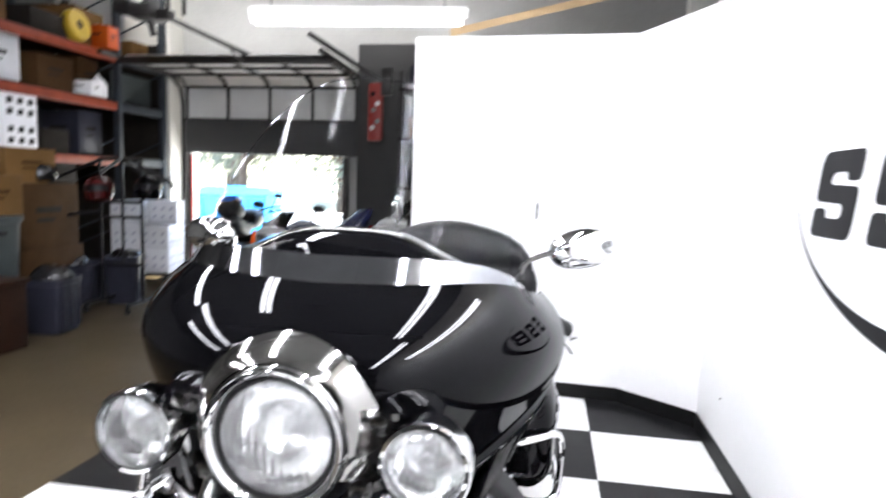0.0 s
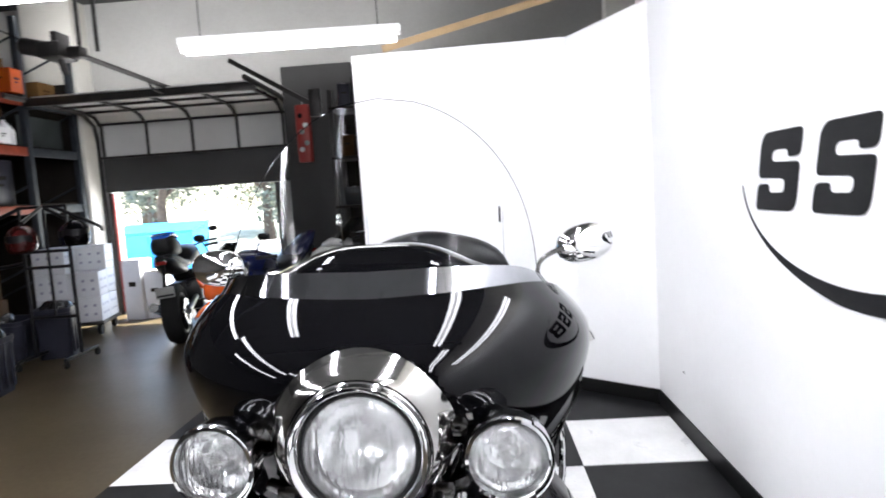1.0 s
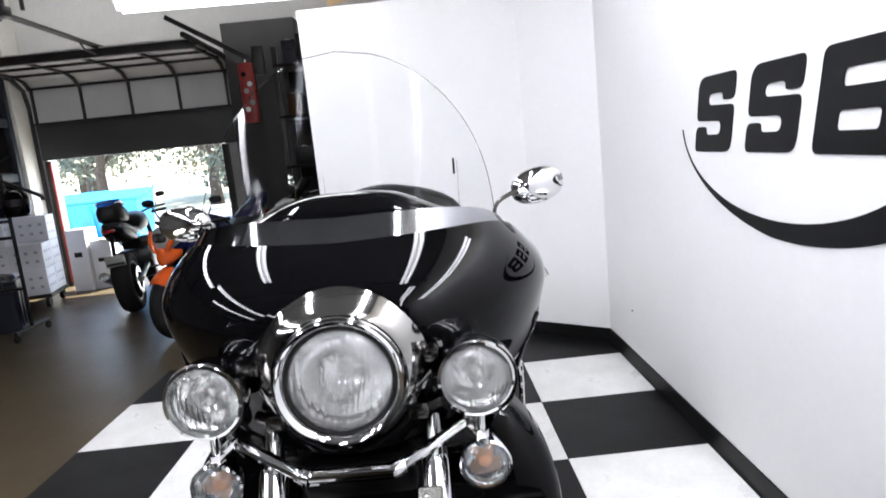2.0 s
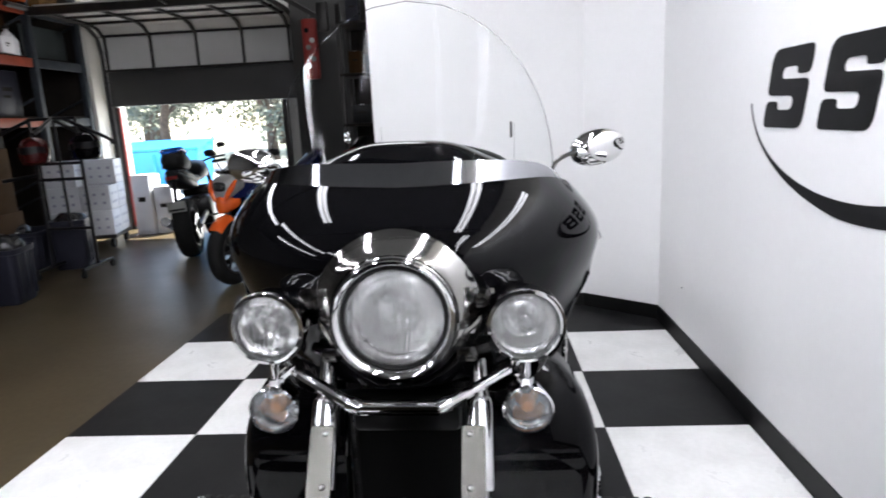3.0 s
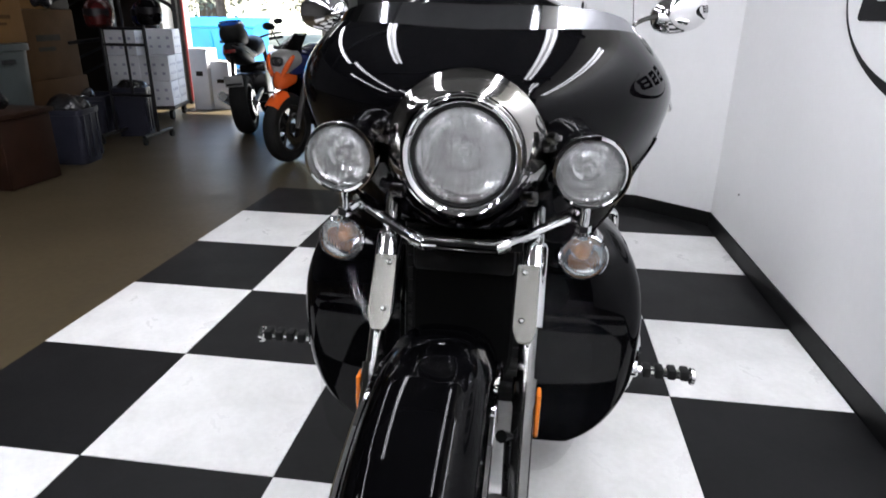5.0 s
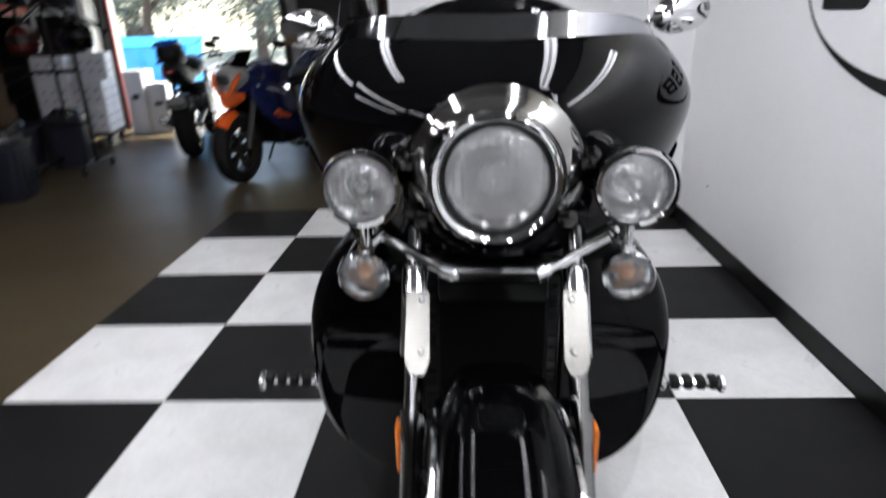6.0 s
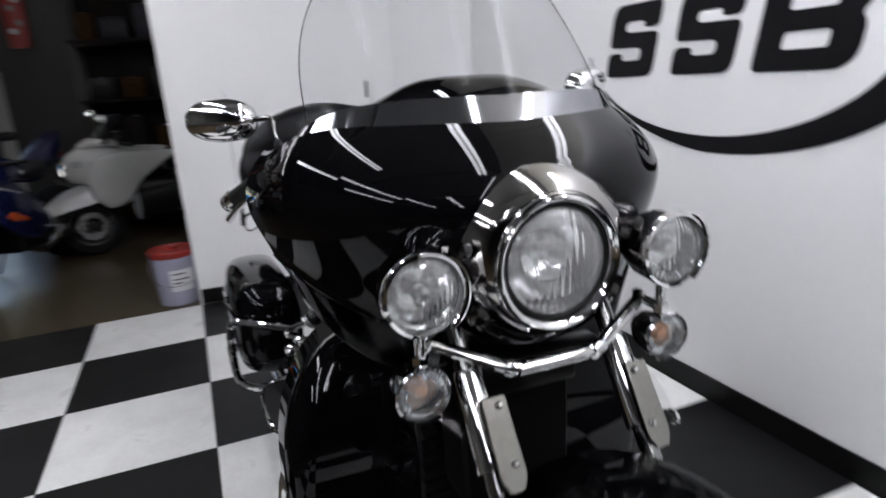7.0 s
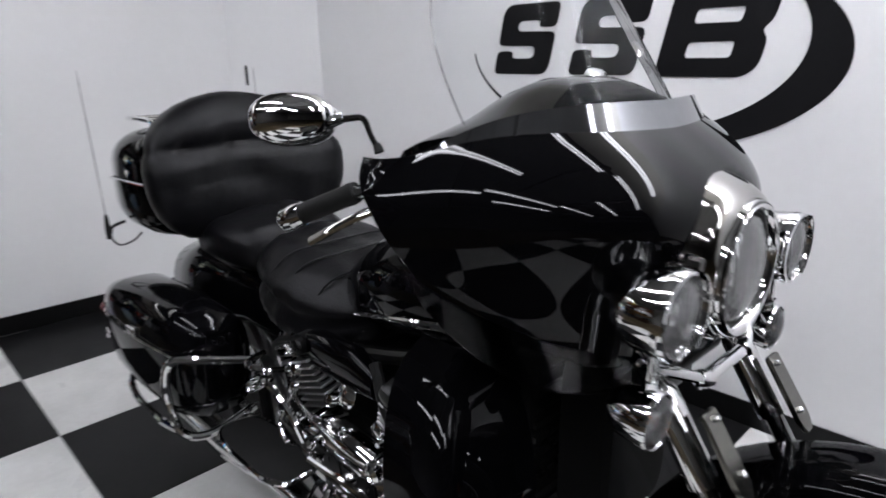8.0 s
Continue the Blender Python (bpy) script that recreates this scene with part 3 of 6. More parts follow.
def trim_point(u, v):
    w = 2 * u - 1
    p = fairing_point(w * 0.84, 1.0)
    h = 0.045 * (1 - abs(w) ** 2.2 * 0.97)
    return Vector((p.x * (1 - 0.03 * v), p.y + (0.026 - 0.014 * abs(w)) * v - 0.004, p.z + h * v))


part("windshield_trim", sheet(trim_point, 60, 6, 0.004), M_TRIM, fairing, "polished metal strip along the windshield", 60)


def shield_point(u, v):
    w = 2 * u - 1
    height = 0.318
    z = v * height
    half = 0.288 * max(0.0, 1 - (v ** 2.35)) ** 0.5
    x = w * half
    base_y = -0.757 + 0.115 * (abs(x) / 0.283) ** 2.2
    return Vector((x, base_y + z * 0.63 + 0.10 * (z / height) ** 2 * (abs(x) / 0.283) ** 2, 1.252 + z - 0.016 * (abs(x) / 0.283) ** 2))


shield = part("windshield", sheet(shield_point, 40, 40, 0.0), M_SHIELD, bike, "clear curved windshield", 80)
shield.visible_shadow = False
edge = [shield_point(0, i / 40) for i in range(40)] + [shield_point(0.5, 1)] + [shield_point(1, i / 40) for i in range(39, -1, -1)]
part("edge_bead", tube(edge, 0.0011, 6), M_SHIELD_EDGE, shield)


def dash_ring(y, top, half, low):
    out = []
    for i in range(33):
        w = -1 + 2 * i / 32
        out.append(Vector((w * half, y, low + (top - low) / (1 + (abs(w * half) / 0.165) ** 4) - 0.012 * abs(w) ** 6)))
    return out + [Vector((half, y, low - 0.07)), Vector((-half, y, low - 0.07))]


part("dash", loft([dash_ring(y, top, half, low) for y, top, half, low in ((-0.765, 1.248, 0.185, 1.212), (-0.73, 1.268, 0.23, 1.219), (-0.69, 1.285, 0.265, 1.224), (-0.65, 1.294, 0.285, 1.226),
                   (-0.61, 1.293, 0.295, 1.222), (-0.56, 1.275, 0.30, 1.212), (-0.51, 1.238, 0.29, 1.195), (-0.48, 1.20, 0.28, 1.17))]), M_PAINT, fairing, "shiny black dash hood behind the windshield", 60)
part("inner_panel", loft([oval(0, -0.58, 1.10, 0.33, 0.095, 2.6), oval(0, -0.50, 1.105, 0.32, 0.085, 2.6), oval(0, -0.46, 1.11, 0.30, 0.07, 2.6)]), M_PLASTIC, fairing)
for x in (-0.19, -0.065, 0.065, 0.19):
    part("gauge", lathe([(0.048, 0), (0.05, 0.01), (0.046, 0.016), (0.001, 0.014)], towards((x, -0.44, 1.12), (x, 0.2, 1.22)), 24), M_CHROME, fairing)

# headlight
HL_Y, HL_Z = -0.938, 1.022


def fairing_front(x, z):
    """How far forward the fairing stands at x and z beside the lamp."""
    u, v = 0.3, 0.6
    for k in range(24):
        p = fairing_point(u, v)
        u = min(0.9, max(0.0, u + (abs(x) - p.x) * 1.2))
        v = min(1.0, max(0.0, v + (z - p.z) * 2.2))
    return fairing_point(u, v).y


def nacelle_point(u, v):
    """u round the lamp over the top, v from the rim back to the fairing."""
    ang = radians(-26 + 232 * u)
    lift = max(0.0, math.sin(ang))
    wide = 0.146 - 0.004 * lift
    end = fairing_front(wide * math.cos(ang), HL_Z + wide * math.sin(ang)) - 0.003
    r = 0.1065 + (wide - 0.1065) * v
    return Vector((r * math.cos(ang), (HL_Y + 0.002) * (1 - v) + end * v - 0.008 * math.sin(math.pi * v), HL_Z + r * math.sin(ang)))


part("headlight_nacelle", sheet(nacelle_point, 64, 14, 0.003), M_SHROUD, bike, "chrome headlight shroud", 60)
facing = towards((0, HL_Y, HL_Z), (0, HL_Y - 1, HL_Z))
headlight = part("headlight", lathe([(0.100, -0.10), (0.1055, -0.03), (0.1060, -0.008), (0.1035, 0.004), (0.0985, 0.010), (0.0930, 0.008), (0.0885, 0.000), (0.0870, -0.006), (0.0868, -0.014), (0.092, -0.03), (0.092, -0.10)], facing, 56, False), M_CHROME, bike, "round chrome headlight rim", 50)
part("rim_groove", lathe([(0.1035, 0.0045), (0.1022, 0.0072), (0.1008, 0.0085), (0.1006, 0.0065), (0.1030, 0.0030)], facing, 56, False), M_DARK_CHROME, headlight)
part("gasket", lathe([(0.0875, -0.004), (0.085, -0.002), (0.0825, -0.004), (0.0825, -0.011), (0.0875, -0.011)], facing, 48, False), M_RUBBER, headlight)
part("reflector", lathe([(0.0865, -0.013), (0.082, -0.024), (0.068, -0.055), (0.048, -0.082), (0.02, -0.095), (0.001, -0.097)], facing, 48, False), M_BOWL, headlight)
part("bulb", lathe([(0.009, -0.096), (0.012, -0.07), (0.012, -0.055), (0.007, -0.046), (0.001, -0.045)], facing, 16), M_CHROME, headlight)
part("lens", lathe([(0.0835, -0.009), (0.079, -0.001), (0.066, 0.0055), (0.047, 0.0105), (0.024, 0.013), (0.001, 0.0135), (0.001, 0.0095), (0.047, 0.0065), (0.079, -0.0045), (0.0835, -0.012)], facing, 56, False), M_LENS, headlight, "fluted clear glass lens", 60)
part("lower_rim", lathe([(0.1165, -0.05), (0.1175, -0.03), (0.113, -0.015), (0.1085, -0.02), (0.111, -0.05)], facing, 40, False, (112, 248)), M_CHROME, headlight)
part("chin_cover", loft([oval(0, -0.845, 0.885, 0.09, 0.018), oval(0, -0.83, 0.89, 0.15, 0.03), oval(0, -0.80, 0.90, 0.20, 0.045), oval(0, -0.76, 0.93, 0.22, 0.08), oval(0, -0.68, 0.945, 0.24, 0.095), oval(0, -0.56, 0.96, 0.24, 0.09)]), M_PAINT, bike, "black cover under the headlight")
for s in SIDES:
    part("bracket", joined(block(s * 0.135, -0.885, 1.045, 0.04, 0.05, 0.03, 0.008), tube([(s * 0.12, -0.89, 1.05), (s * 0.16, -0.88, 1.05)], 0.012, 8), lathe([(0.011, 0), (0.011, 0.018), (0.004, 0.02)], towards((s * 0.145, -0.915, 1.06), (s * 0.145, -1.5, 1.06)), 8)), M_DARK_CHROME, headlight)
    part("bracket", joined(block(s * 0.115, -0.885, 0.95, 0.035, 0.05, 0.03, 0.008), tube([(s * 0.10, -0.9, 0.945), (s * 0.15, -0.88, 0.955)], 0.010, 8)), M_DARK_CHROME, headlight)

# light bar with passing lamps and turn signals
bar = part("light_bar", joined(tube([(-0.196, -0.876, 0.926), (-0.188, -0.884, 0.914), (-0.08, -0.925, 0.869), (-0.07, -0.926, 0.866), (0.07, -0.926, 0.866), (0.08, -0.925, 0.869), (0.188, -0.884, 0.914), (0.196, -0.876, 0.926)], 0.0115, 10, squash=0.8),
                                 tube([(-0.075, -0.918, 0.851), (0.075, -0.918, 0.851)], 0.006, 8)), M_CHROME, bike, "chrome light bar")
for s in SIDES:
    part("knuckle", lathe([(0.013, -0.012), (0.0145, 0), (0.013, 0.012)], towards((s * 0.075, -0.926, 0.867), (s * 0.2, -0.88, 0.9)), 12), M_CHROME, bar)
    c = (s * 0.210, -0.938, 1.010)
    f = towards(c, (s * 0.212 - 0.02 * s * 0, -2.0, 1.0))
    lamp = part("passing_lamp", lathe([(0.001, -0.085), (0.03, -0.083), (0.048, -0.07), (0.057, -0.045), (0.0605, -0.01), (0.062, 0.0), (0.060, 0.007), (0.0555, 0.008), (0.0535, 0.002), (0.0535, -0.01), (0.05, -0.03), (0.02, -0.05), (0.001, -0.052)], f, 40, False), M_CHROME, bike, "round chrome passing lamp")
    part("reflector", lathe([(0.0533, -0.008), (0.048, -0.025), (0.03, -0.045), (0.001, -0.051)], f, 32, False), M_BOWL, lamp)
    part("visor", lathe([(0.063, -0.03), (0.0645, 0.0), (0.0635, 0.012), (0.0615, 0.012), (0.0615, -0.03)], f, 24, False, (-55, 55)), M_CHROME, lamp)
    part("lens", lathe([(0.0535, -0.002), (0.047, 0.005), (0.03, 0.010), (0.001, 0.012), (0.001, 0.009), (0.03, 0.007), (0.0535, -0.005)], f, 36, False), M_LENS_SMALL, lamp, "clear glass lens", 60)
    part("bulb_cap", lathe([(0.012, -0.05), (0.014, -0.02), (0.010, -0.008), (0.001, -0.006)], f, 16), M_CHROME, lamp)
    part("stem", joined(lathe([(0.010, 0), (0.0085, 0.02), (0.0085, 0.07), (0.012, 0.08)], towards((s * 0.212, -0.91, 0.885), (s * 0.212, -0.915, 1.2)), 14), lathe([(0.013, -0.006), (0.013, 0.006)], towards((s * 0.212, -0.911, 0.905), (s * 0.212, -0.915, 1.2)), 6), tube([(s * 0.19, -0.882, 0.918), (s * 0.212, -0.908, 0.905)], 0.009, 8)), M_CHROME, bar)
    g = towards((s * 0.216, -0.925, 0.857), (s * 0.216, -2.0, 0.847))
    sig = part("turn_signal", lathe([(0.001, -0.07), (0.022, -0.066), (0.036, -0.045), (0.0415, -0.01), (0.0425, 0.0), (0.040, 0.004), (0.0375, 0.0), (0.036, -0.02), (0.02, -0.04), (0.001, -0.044)], g, 32, False), M_CHROME, bike, "chrome turn signal with an amber bulb behind clear glass")
    part("bulb", lathe([(0.007, -0.042), (0.013, -0.036), (0.015, -0.024), (0.010, -0.012), (0.001, -0.008)], g, 16), M_AMBER, sig, "amber bulb")
    part("lens", lathe([(0.038, -0.001), (0.033, 0.006), (0.02, 0.011), (0.001, 0.013), (0.001, 0.010), (0.02, 0.008), (0.038, -0.003)], g, 32, False), M_LENS_SIGNAL, sig, "clear lens", 60)

# fork
def fork_at(z, out=0.0):
    return -0.905 - (0.83 - z) * 0.66 - out


for s in SIDES:
    fx = s * 0.133
    fork = part("fork_leg", joined(lathe([(0.0155, 0), (0.0155, 0.36)], towards((fx, fork_at(0.62), 0.62), (fx, fork_at(0.95), 0.95)), 20),
                                    lathe([(0.026, 0), (0.026, 0.03), (0.0195, 0.04), (0.0185, 0.36), (0.021, 0.37), (0.021, 0.41)], towards((fx, fork_at(0.32), 0.32), (fx, fork_at(0.9), 0.9)), 20)), M_SATIN, bike, "chrome front fork leg")
    part("upper_cover", lathe([(0.0235, 0), (0.024, 0.005), (0.024, 0.14), (0.021, 0.15)], towards((fx, fork_at(0.735), 0.735), (fx, fork_at(0.9), 0.9)), 20), M_CHROME, fork, "chrome upper fork cover")
    part("reflector", block(s * 0.158, fork_at(0.60) + 0.035, 0.60, 0.008, 0.03, 0.085, 0.003), M_ORANGE_REFLECTOR, fork, "orange side reflector")
    slope = math.degrees(math.atan(0.66))
    pm = pose(s * 0.124, fork_at(0.79, 0.058), 0.79, -slope)
    face = [(-0.0195, 0.066), (0.0195, 0.066), (0.0195, -0.045), (0.012, -0.068), (-0.012, -0.068), (-0.0195, -0.045)]
    outline = rounded(face, 0.006, 3)
    pb = loft([[pm @ Vector((x, y, z)) for x, z in outline] for y in (-0.005, 0.004)])
    bmesh.ops.bevel(pb, geom=[e for e in pb.edges if abs((pm.inverted() @ e.verts[0].co).y - (pm.inverted() @ e.verts[1].co).y) < 1e-4], offset=0.0015, segments=1, affect="EDGES")
    plate = part("fork_plate", pb, M_FORK_PLATE, bike, "flat dull steel plate on the fork")
    for h in (-0.03, 0.052):
        part("bolt", lathe([(0.0055, 0), (0.0055, 0.004), (0.003, 0.007)], pm @ towards((-s * 0.006, -0.005, h), (-s * 0.006, -1, h)), 8), M_STEEL, plate)
    def deflector(u, v, s=s):
        a = math.pi * (v - 0.5)
        return Vector((s * (0.145 + 0.105 * math.cos(a) ** 0.7 * u), fork_at(0.66) + 0.04 + 0.095 * math.sin(a) + 0.03 * u * math.cos(a), 0.66 + 0.145 * math.sin(a)))
    df = part("wind_deflector", sheet(deflector, 10, 24, 0.0), M_CLEAR, bike, "clear plastic wind deflector", 60)
    df.visible_shadow = False
part("lower_yoke", joined(block(0, -0.845, 0.842, 0.26, 0.05, 0.018, 0.006), block(0, -0.80, 0.80, 0.2, 0.08, 0.06, 0.012)), M_ENGINE, bike)
part("horn_cover", loft([oval(0, -0.80, 0.68, 0.10, 0.16, 6), oval(0, -0.79, 0.68, 0.108, 0.17, 6), oval(0, -0.70, 0.68, 0.108, 0.17, 6)]), M_FLAT_BLACK, bike, "black panel between the fork legs")

# front wheel and fender
AX = (0, -1.225, 0.345)


def wheel_parts(parent, y, r, w, rim_mat, spokes=10, cast=True):
    m = pose(0, y, r, 0, 90, 0)
    wheel = part("wheel", lathe([(r * 0.60, -w * 0.42), (r * 0.66, -w * 0.46), (r * 0.68, -w * 0.38), (r * 0.62, -w * 0.25), (r * 0.62, w * 0.25), (r * 0.68, w * 0.38), (r * 0.66, w * 0.46), (r * 0.60, w * 0.42), (r * 0.58, 0), (r * 0.60, -w * 0.42)], m, 40, False), rim_mat, parent)
    part("tyre", lathe([(r * 0.66, -w * 0.42), (r * 0.78, -w * 0.52), (r * 0.90, -w * 0.48), (r * 0.965, -w * 0.33), (r * 0.992, -w * 0.15), (r, 0), (r * 0.992, w * 0.15), (r * 0.965, w * 0.33), (r * 0.90, w * 0.48), (r * 0.78, w * 0.52), (r * 0.66, w * 0.42)], m, 48, False), M_TYRE, wheel)
    hub = lathe([(0.03, -w * 0.5), (0.045, -w * 0.45), (0.045, w * 0.45), (0.03, w * 0.5)], m, 20)
    bars = [tube([Vector((0, y + 0.04 * math.cos(a), r + 0.04 * math.sin(a))), Vector((0, y + r * 0.62 * math.cos(a + 0.12), r + r * 0.62 * math.sin(a + 0.12)))], 0.014 if cast else 0.004, 6) for a in (2 * math.pi * i / spokes for i in range(spokes))]
    part("spoke_hub", joined(hub, *bars), rim_mat, wheel)
    for s in SIDES:
        part("brake_disc", lathe([(r * 0.28, -0.002), (r * 0.45, -0.002), (r * 0.45, 0.003), (r * 0.28, 0.003), (r * 0.28, -0.002)], pose(s * w * 0.62, y, r, 0, 90, 0), 36, False), M_STEEL, wheel)
    return wheel


wheel_parts(bike, -1.225, 0.345, 0.14, M_ALLOY)


def fender_ring(a, r, half, n=16):
    out = []
    for i in range(n + 1):
        w = -1 + 2 * i / n
        drop = 0.085 * abs(w) ** 3.2
        rr = r - drop
        out.append(Vector((half * math.sin(w * 1.35) / math.sin(1.35), AX[1] + rr * math.cos(a), AX[2] + rr * math.sin(a))))
    return out


fr = [fender_ring(radians(a), 0.447 + 0.012 * math.sin(radians(a)) + (0.02 if a > 175 else 0), 0.088) for a in range(18, 214, 5)]
fb = loft(fr, False, False)
bmesh.ops.solidify(fb, geom=fb.faces[:], thickness=0.004)
fender = part("front_fender", fb, M_PAINT, bike, "glossy black valanced front fender", 60)
part("fender_tip", joined(tube([fr[-1][i] for i in range(0, 17)], 0.006, 6), tube([fr[i][1] + Vector((-0.004, 0, 0)) for i in range(4, 38)], 0.005, 6), tube([fr[i][-2] + Vector((0.004, 0, 0)) for i in range(4, 38)], 0.005, 6)), M_CHROME, fender)
for s in SIDES:
    part("fender_stay", tube([(s * 0.10, -1.10, 0.60), (s * 0.115, fork_at(0.55) + 0.02, 0.58), (s * 0.118, fork_at(0.5), 0.5)], 0.011, 8), M_ENGINE, fender)
    part("caliper", block(s * 0.105, -1.13, 0.42, 0.05, 0.075, 0.13, 0.015, None), M_ALLOY, bike)

# lower fairings with engine guards and highway pegs
for s in SIDES:
    def leg_shield(u, v, s=s):
        z = 0.275 + 0.565 * v
        outer = 0.165 + 0.227 * max(0.0, 1 - abs((z - 0.55) / 0.295) ** 2.7) ** (1 / 2.3)
        inner = 0.155
        x = inner + (outer - inner) * math.sin(min(u * 1.3, 1.0) * math.pi / 2)
        y = -0.655 + 0.035 * (1 - v) - 0.045 * math.cos(u * 1.1) + 0.13 * max(0.0, u - 0.5) ** 1.4 * 2.0 + 0.10 * max(0.0, (v - 0.5) / 0.5) ** 2
        return Vector((s * x, y, z))
    ls = part("lower_fairing", sheet(leg_shield, 26, 26, 0.006 * s), M_PAINT, bike, "glossy black lower fairing", 60)
    part("box_lid", loft([oval(s * 0.235, -0.60, 0.70, 0.06, 0.09, 4, 20), oval(s * 0.235, -0.575, 0.70, 0.075, 0.105, 4, 20), oval(s * 0.24, -0.53, 0.69, 0.08, 0.115, 4, 20)]), M_PAINT, ls)
    part("engine_guard", tube([(s * 0.16, -0.55, 0.30), (s * 0.28, -0.57, 0.30), (s * 0.36, -0.57, 0.36), (s * 0.398, -0.57, 0.45), (s * 0.385, -0.56, 0.56), (s * 0.32, -0.54, 0.66), (s * 0.20, -0.52, 0.74)], 0.0145, 10, 6), M_CHROME, bike, "chrome engine guard")
    peg = part("highway_peg", joined(tube([(s * 0.385, -0.60, 0.462), (s * 0.53, -0.61, 0.462)], 0.011, 10), lathe([(0.019, 0), (0.021, 0.012), (0.018, 0.02)], towards((s * 0.385, -0.60, 0.462), (s, -0.60, 0.462)), 16), lathe([(0.02, 0), (0.02, 0.008)], towards((s * 0.525, -0.61, 0.462), (s, -0.61, 0.462)), 14)), M_CHROME, bike, "chrome highway peg with rubber pads")
    for i in range(4):
        part("rubber_pad", block(s * (0.424 + 0.029 * i), -0.608, 0.466, 0.02, 0.034, 0.026, 0.005), M_RUBBER, peg)
radiator = part("radiator", block(0, -0.64, 0.60, 0.30, 0.05, 0.46, 0.01), M_ENGINE, bike, "black radiator")
for i in range(14):
    part("fin", block(0, -0.669, 0.40 + 0.03 * i, 0.28, 0.008, 0.012), M_ENGINE, radiator)

# handlebar, grips, levers, mirrors
part("handlebar", tube([(-0.36, -0.47, 1.125), (-0.31, -0.53, 1.14), (-0.15, -0.56, 1.14), (0, -0.57, 1.14), (0.15, -0.56, 1.14), (0.31, -0.53, 1.14), (0.36, -0.47, 1.125)], 0.0125, 10, 5), M_CHROME, bike)
for s in SIDES:
    a, b = (s * 0.358, -0.475, 1.127), (s * 0.409, -0.352, 1.071)
    grip = part("grip", lathe([(0.0165, 0), (0.018, 0.01), (0.017, 0.03), (0.0175, 0.12), (0.019, 0.128)], towards(a, b), 16), M_RUBBER, bike, "black rubber grip")
    end = towards(b, tuple(2 * q - p for p, q in zip(a, b)))
    part("grip_end", lathe([(0.0195, -0.035), (0.021, -0.02), (0.0205, 0.005), (0.014, 0.014), (0.001, 0.016)], end, 18), M_CHROME, grip, "chrome grip end")
    part("lever", tube([(s * 0.345, -0.575, 1.118), (s * 0.374, -0.54, 1.112), (s * 0.40, -0.487, 1.084), (s * 0.419, -0.432, 1.052)], [0.009, 0.009, 0.008, 0.010], 8, 4, squash=0.7), M_CHROME, bike, "chrome hand lever")
    part("switch_box", block(s * 0.335, -0.515, 1.132, 0.05, 0.06, 0.035, 0.01), M_PLASTIC, bike)
    at = Matrix.Translation((0.425, -0.395, 1.258) if s > 0 else (-0.412, -0.40, 1.236)) @ pose(0, 0, 0, 0, -10 if s > 0 else 2, s * 24)
    foot, clip = Vector((0.302, -0.505, 1.205) if s > 0 else (-0.318, -0.482, 1.190)), at @ Vector((-s * 0.056, -0.010, 0.0))
    mirror = part("mirror", moved(loft([oval(0, y, dz, a2, b2, 2.3, 28) for y, a2, b2, dz in ((-0.026, 0.012, 0.006, 0.002), (-0.0245, 0.036, 0.020, 0.002), (-0.019, 0.053, 0.031, 0.001), (-0.008, 0.063, 0.038, 0), (0.008, 0.068, 0.0415, 0), (0.02, 0.0685, 0.042, 0), (0.024, 0.064, 0.038, 0))]), at), M_CHROME, bike, "chrome oval mirror on a thin bent stalk", 60)
    part("mirror_glass", moved(loft([oval(0, y, 0, 0.062, 0.036, 2.3, 24) for y in (0.0245, 0.0255)]), at), M_MIRROR, mirror)
    part("stalk", tube([foot, foot + Vector((s * 0.004, 0.012, 0.020)), foot + (Vector((0.020, 0.032, 0.034)) if s > 0 else Vector((-0.004, 0.030, 0.045))), clip + Vector((-s * 0.020, -0.010, 0.002)), clip], [0.0045, 0.0045, 0.005, 0.0055, 0.006], 8, 5), M_DARK_CHROME, mirror)
    part("stalk_boot", lathe([(0.008, -0.006), (0.007, 0.004), (0.005, 0.009)], towards(foot, foot + Vector((0, 0.01, 0.02))), 12), M_RUBBER, mirror)
    part("clamp", joined(lathe([(0.009, -0.014), (0.011, 0.0), (0.009, 0.02)], towards(clip, at @ Vector((s * 0.02, -0.02, -0.018))), 12), tube([clip, at @ Vector((-s * 0.004, -0.026, -0.016))], 0.007, 8)), M_CHROME, mirror)
part("throttle_cable", joined(*[tube([(s * 0.31, -0.50, 1.10), (s * 0.24, -0.56, 1.04), (s * 0.14, -0.58, 0.95), (s * 0.05, -0.56, 0.9)], 0.005, 6, 5) for s in SIDES]), M_RUBBER, bike)

# tank, seats, backrest, trunk
part("fuel_tank", loft([oval(0, y, z, a, b, 2.6, 28) for y, z, a, b in ((-0.62, 0.89, 0.10, 0.06), (-0.58, 0.895, 0.16, 0.105), (-0.48, 0.895, 0.20, 0.13), (-0.36, 0.88, 0.21, 0.13), (-0.24, 0.855, 0.195, 0.115), (-0.15, 0.825, 0.16, 0.085), (-0.09, 0.80, 0.09, 0.05))]), M_PAINT, bike, "glossy black fuel tank", 60)
for s in SIDES:
    part("side_strip", tube([(s * 0.19, -0.56, 0.87), (s * 0.205, -0.42, 0.845), (s * 0.19, -0.22, 0.80)], 0.005, 6, 4), M_CHROME, bike)


